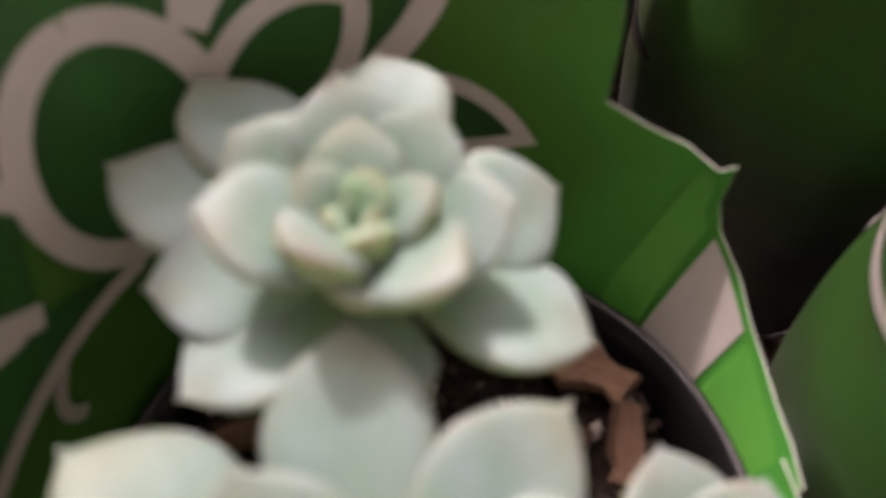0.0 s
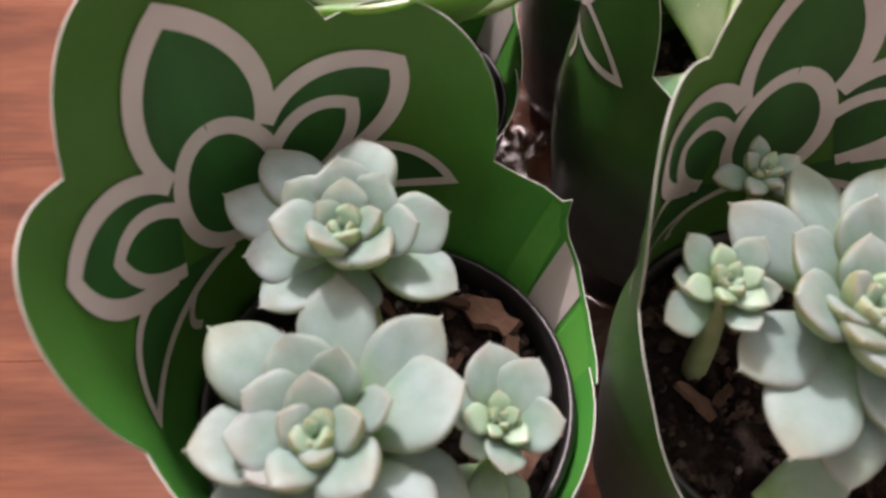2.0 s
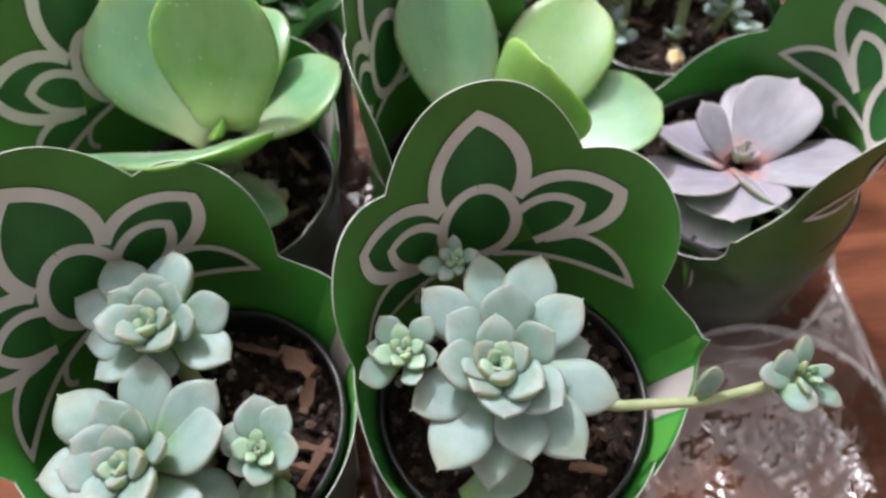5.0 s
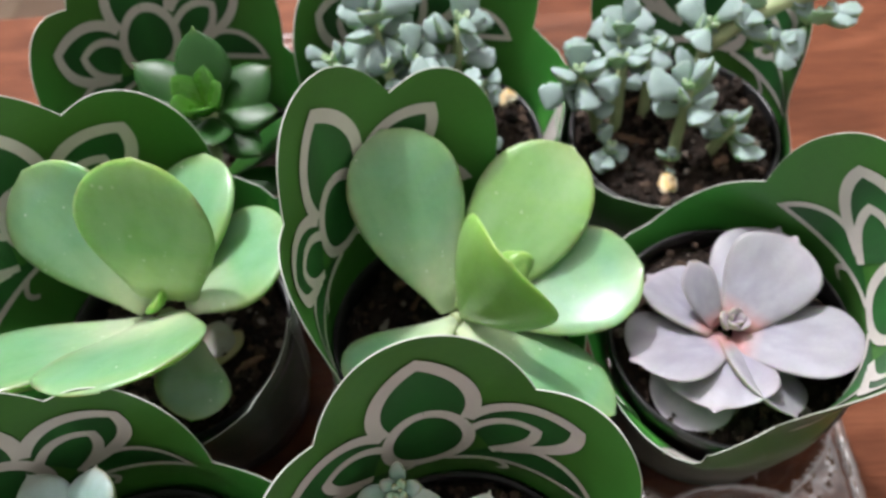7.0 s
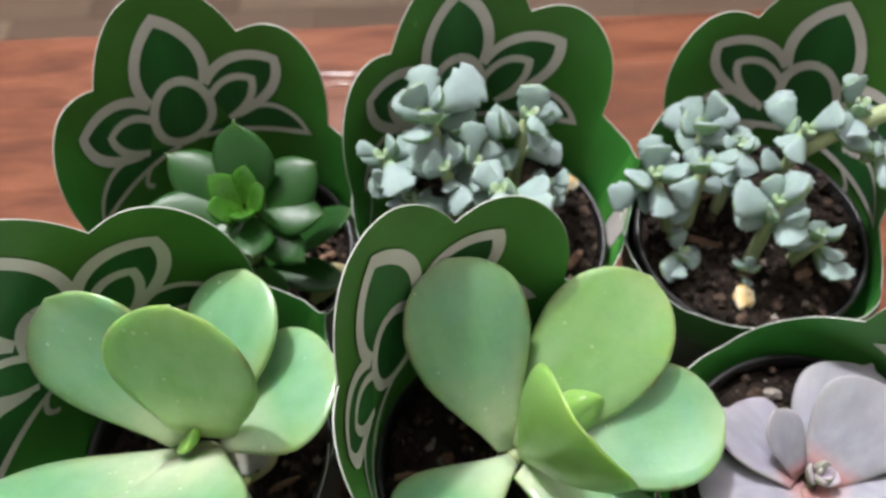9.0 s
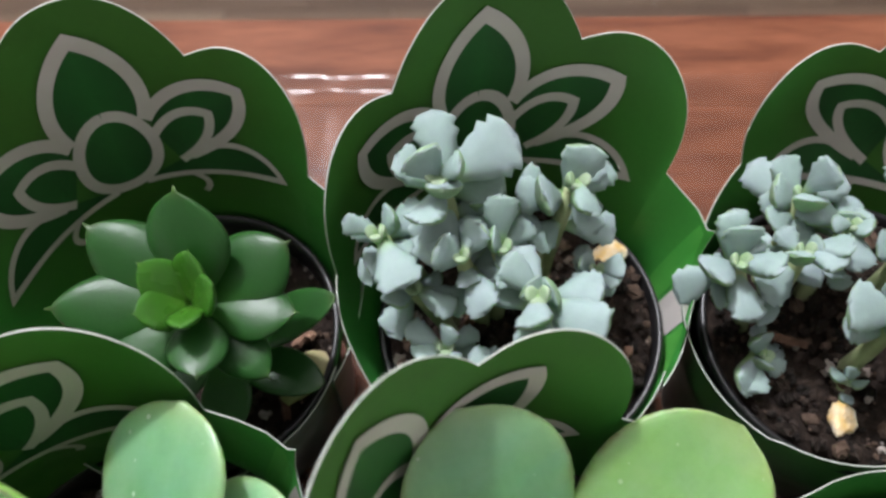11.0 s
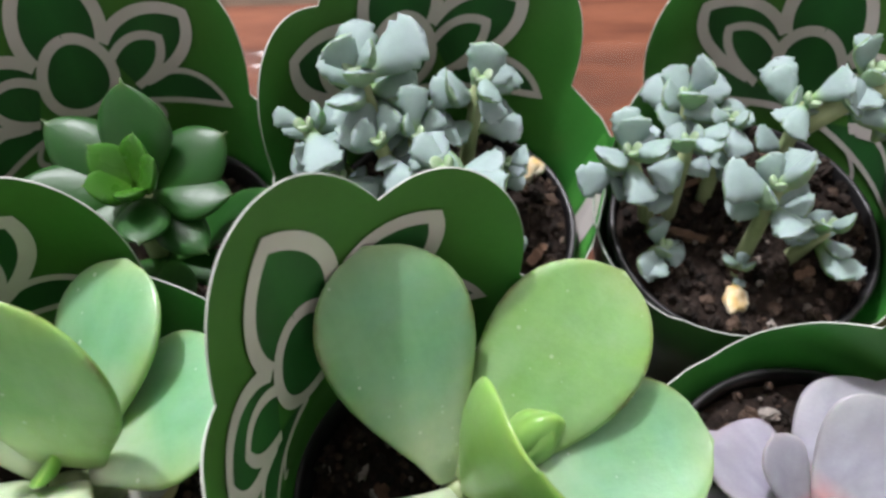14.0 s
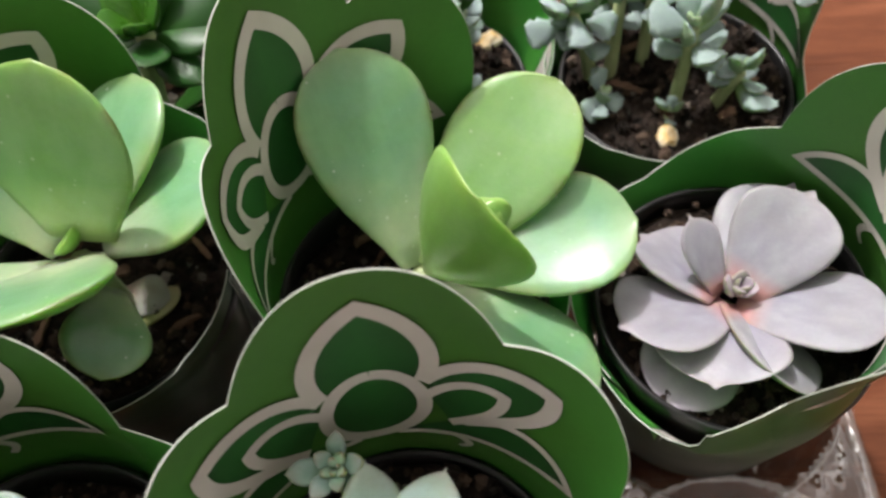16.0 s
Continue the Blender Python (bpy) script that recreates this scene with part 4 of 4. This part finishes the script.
pot = potted("e", 5, "flat lavender rosette with a pink heart in a black pot", level=0.055)
rng = random.Random(9)
hub = Vector((146, 66, 61))
s = stalk(pot, local(pot, mm(147, 66, 50)), local(pot, mm(146, 66, 58)), 0.003, 0.0024)
for b, t, nrm, W, bs, pk, cup, bend in (
    ((143.8, 65.4, 60.7), (121.8, 58.4, 66.5), (0.16, 0.44, 0.88), 0.0197, 0.22, 0.67, 0.10, 0.03),
    ((141.9, 69.0, 61.2), (130.1, 82.5, 62.0), (0.48, 0.06, 0.88), 0.0172, 0.23, 0.69, 0.12, 0.03),
    ((146.5, 73.3, 62.6), (162.5, 90.5, 67.7), (-0.34, 0.08, 0.94), 0.0168, 0.18, 0.64, 0.18, -0.10),
    ((145.3, 64.2, 61.2), (137.8, 45.2, 67.3), (-0.14, 0.38, 0.92), 0.0203, 0.27, 0.67, 0.12, 0.02),
    ((146.7, 63.9, 61.3), (155.1, 43.5, 65.4), (0.45, 0.40, 0.75), 0.0160, 0.26, 0.67, 0.10, 0.02),
    ((148.6, 65.0, 62.6), (172.2, 55.6, 72.1), (-0.15, 0.32, 0.94), 0.0182, 0.23, 0.67, 0.07, 0.03),
    ((144.8, 64.7, 60.3), (130.0, 45.0, 57.5), (0.2, 0.2, 1), 0.016, 0.26, 0.66, 0.09, 0.0),
    ((149.8, 68.1, 65.4), (162.4, 83.2, 75.1), (-0.29, -0.35, 0.89), 0.0172, 0.18, 0.69, 0.11, 0.03),
    ((141.2, 69.4, 65.0), (137.2, 79.0, 74.0), (0.31, -0.52, 0.80), 0.0074, 0.23, 0.70, 0.10, 0.04),
):
    put_leaf(s, local(pot, (hub + (Vector(b) - hub) * 0.55) * 0.001), local(pot, (hub + (Vector(t) - hub) * 1.08) * 0.001), nrm, W * 1.38, 0.0034, LAVENDER, rng, base=bs + 0.22, peak=pk, cup=cup, bend=bend, power=1.15, nib=0.05)
rosette(s, local(pot, mm(147, 67.5, 64)), (0.1, -0.15, 1), 0.0078, 7, (LAVENDER_HEART, LAVENDER_HEART), 33, wide=0.66, thick=0.25, low=58, shrink=0.4, power=1.5, nib=0.06)

# ---- back row: glossy dark rosette and two grey-green plants ----
pot = potted("f", 6, "glossy dark green pointed rosette in a black pot", chips=12)
s = stalk(pot, local(pot, mm(0, 130, 50)), local(pot, mm(10, 126, 94)), 0.003, 0.0026)
rng = random.Random(6)
whorl(s, local(pot, mm(10, 127, 92)), (0.0, -0.2, 1), ((9, 142, 110, 1.1), (-10, 139, 102, 1.0), (27, 138, 98, 1.0), (-15, 124, 98, 1.0), (29, 126, 93, 0.85), (14, 112, 97, 0.9), (-4, 112, 92, 0.9), (24, 115, 88, 0.8)), GLOSSY, rng, wide=0.74, thick=0.20, power=1.5, nib=0.05, cup=-0.05, peak=0.52)
whorl(s, local(pot, mm(10, 126, 95)), (0.0, -0.2, 1), ((4, 121, 104, 1.1), (17, 126, 105, 1.1), (12, 132, 106, 1.1), (3, 130, 105, 1.1), (12, 119, 103, 1.1)), LIME, rng, wide=0.62, thick=0.22, power=1.4, nib=0.05, cup=0.08, peak=0.52)
put_leaf(s, local(pot, mm(19.5, 118, 57.5)), local(pot, mm(28, 129.5, 59)), (0.1, -0.2, 1), 0.0085, 0.0028, DRY, rng, power=1.3, cup=0.2)
for n, t in enumerate(((34, 134, 82), (14, 108, 72), (-8, 112, 70), (30, 120, 66))):
    put_leaf(s, local(pot, mm(5, 127, 64)), local(pot, mm(*t)), (0, 0, 1), 0.011, 0.003, GLOSSY, rng, power=1.4)


STUBBY = dict(waist=2.0, square=1.3, teeth=0.12, base=0.24, peak=0.78, cup=0.04, ns=12, na=14)


def grey_head(stem, c, R, k, seed, ax):
    """A loose head of stubby scalloped leaves at all angles, greener in its heart."""
    rng = random.Random(seed)
    axis = Vector(ax).normalized()
    e1 = axis.cross(Vector((0, 1, 0.2))).normalized()
    e2 = axis.cross(e1)
    k = int(k * 1.05)
    for i in range(k):
        a = i * 2.2 + rng.uniform(-0.4, 0.4) + seed
        el = radians(rng.uniform(0, 40) if i < k * 0.6 else rng.uniform(35, 70))
        out = e1 * math.cos(a) + e2 * math.sin(a)
        d = out * math.cos(el) + axis * math.sin(el)
        L = R * rng.uniform(0.62, 1.05) * (1.0 if i < k * 0.55 else 0.85)
        foot = Vector(c) + axis * R * rng.uniform(-0.75, 0.15)
        normal = axis * math.cos(el) - out * math.sin(el) + Vector((rng.uniform(-0.5, 0.5), rng.uniform(-0.5, 0.5), 0))
        put_leaf(stem, foot, foot + d * L, normal, L * rng.uniform(0.54, 0.78), L * 0.42, GREY, rng, bend=rng.uniform(-0.05, 0.3), **STUBBY)
    for i in range(3):
        d = (axis + e1 * math.cos(i * 1.6) * 0.5 + e2 * math.sin(i * 1.6) * 0.5).normalized()
        put_leaf(stem, Vector(c), Vector(c) + d * R * 0.34, e1 * -math.cos(i * 1.6) - e2 * math.sin(i * 1.6), R * 0.24, R * 0.15, GREY_HEART, rng, ns=8, na=10)


def grey_cluster(thing, items, seed):
    rng = random.Random(seed)
    for n, (c, foot, R, k) in enumerate(items):
        ax = (rng.uniform(-0.25, 0.25), rng.uniform(-0.4, 0.05), 1)
        head, foot = local(thing, mm(*c)), local(thing, mm(*foot))
        st = stalk(thing, foot, head - Vector((0, 0, 0.001)), 0.0021, 0.0016)
        grey_head(st, head, R, k, seed * 10 + n, ax)
        for q in range(3 if head.z - foot.z > 0.03 else 0):
            p = foot.lerp(head, rng.uniform(0.62, 0.85))
            a = rng.uniform(0, 6.28)
            d = Vector((math.cos(a), math.sin(a), rng.uniform(0.1, 0.7))).normalized()
            put_leaf(st, p, p + d * R * rng.uniform(0.6, 0.85), (0, -0.3, 1), R * 0.5, R * 0.24, GREY, rng, **STUBBY)


pot = potted("g", 7, "dense grey-green plant with scalloped fleshy leaves in a black pot", level=0.0588, chips=8)
grey_cluster(pot, [
    ((56, 147, 106), (62, 142, 51), 0.0145, 10), ((81, 151, 97), (76, 146, 51), 0.0140, 9), ((74, 127, 99), (73, 134, 51), 0.0135, 9),
    ((44, 141, 95), (58, 138, 51), 0.0120, 7), ((64, 150, 94), (66, 146, 51), 0.0125, 8), ((60, 136, 96), (64, 138, 51), 0.0110, 7), ((87, 140, 82), (82, 141, 51), 0.0090, 7),
    ((67, 139, 94), (67, 140, 51), 0.0115, 8), ((50, 134, 86), (58, 134, 51), 0.0110, 7), ((56, 124, 78), (62, 128, 51), 0.0110, 7), ((84, 122, 80), (80, 128, 51), 0.0085, 6), ((70, 118, 80), (70, 126, 51), 0.0090, 6)], 7)


def pebble_mesh(size, seed):
    """A chipped, flattened little stone."""
    bm = bmesh.new()
    bmesh.ops.create_icosphere(bm, subdivisions=3, radius=1.0)
    for v in bm.verts:
        n = noise.noise(v.co * 1.3 + Vector((seed, 0, 0))) * 0.35 + noise.noise(v.co * 3.0 + Vector((0, seed, 0))) * 0.12
        v.co = Vector((v.co.x * 1.1, v.co.y * 0.8, v.co.z * 0.55)) * (1 + n) * size
    me = bpy.data.meshes.new("pebble")
    bm.to_mesh(me)
    bm.free()
    me.materials.append(PEBBLE)
    return me


tagged(part("dry_flake", pebble_mesh(0.0037, 3.0), m=pose(0.0940, 0.1555, 0.0605, 20, -15, 20)), "pale yellow curled dry flake lying on the soil", "dry flake")

pot = potted("h", 8, "grey-green branching plant with scalloped leaves in a black pot", level=0.0588, chips=8)
grey_cluster(pot, [
    ((115, 142, 83), (124, 138, 51), 0.0125, 8), ((130, 157, 84), (128, 148, 51), 0.0130, 8), ((144, 130, 86), (144, 128, 51), 0.0125, 9), ((153, 149, 91), (150, 144, 51), 0.0130, 8),
    ((159, 128, 72), (154, 128, 51), 0.0110, 8), ((124, 129, 64), (126, 130, 51), 0.0095, 7), ((142, 124, 61), (142, 124, 51), 0.0070, 5), ((128, 144, 84), (128, 140, 51), 0.0110, 7), ((138, 150, 84), (138, 146, 51), 0.0100, 7)], 9)
branch = stem_part(pot, [local(pot, p) for p in (mm(150, 146, 84), mm(160, 148, 92), mm(172, 150, 97), mm(182, 150, 100))], 0.0028, 0.0022, "pale side branch")
for n, (c, R) in enumerate((((164, 152, 97), 0.011), ((176, 154, 100), 0.012), ((180, 144, 96), 0.012), ((170, 142, 90), 0.010))):
    grey_head(branch, local(pot, mm(*c)), R, 7, 95 + n, (0.2, -0.3, 1))
tagged(part("pebble", pebble_mesh(0.0037, 7.0), m=pose(0.1405, 0.1174, 0.0602, 10, 5, 75)), "orange and white pebble lying on the soil", "pebble")

# ---- floor planks beyond the table ----
plank_mesh = box("plank", (-0.1492, -0.0453, -0.006), (0.1492, 0.0453, 0.0), FLOORWOOD, 0.0006)
for j in range(16):
    for i in range(11):
        part("plank", plank_mesh, floor, m=pose(-1.6 + 0.30 * i + 0.15 * (j % 2), 0.15 + 0.092 * j, FLOOR_Z))
verts, faces = [], []
for j in range(-21, 24):
    for i in range(-3, 14):
        x, y = -1.6 + 0.30 * i + 0.15 * (j % 2), 0.15 + 0.092 * j
        if (0 <= j < 16 and 0 <= i < 11) or abs(x) > 2.19:
            continue
        x0, x1 = max(x - 0.1492, -2.2), min(x + 0.1492, 2.2)
        n = len(verts)
        verts += [(px, py, FLOOR_Z + dz) for dz in (-0.006, 0.0) for px, py in ((x0, y - 0.0453), (x1, y - 0.0453), (x1, y + 0.0453), (x0, y + 0.0453))]
        faces += [(n + 4, n + 5, n + 6, n + 7)] + [(n + a, n + (a + 1) % 4, n + 4 + (a + 1) % 4, n + 4 + a) for a in range(4)]
part("plank", mesh_of("plank", verts, faces, FLOORWOOD, False), floor)["kind"] = "stuff"
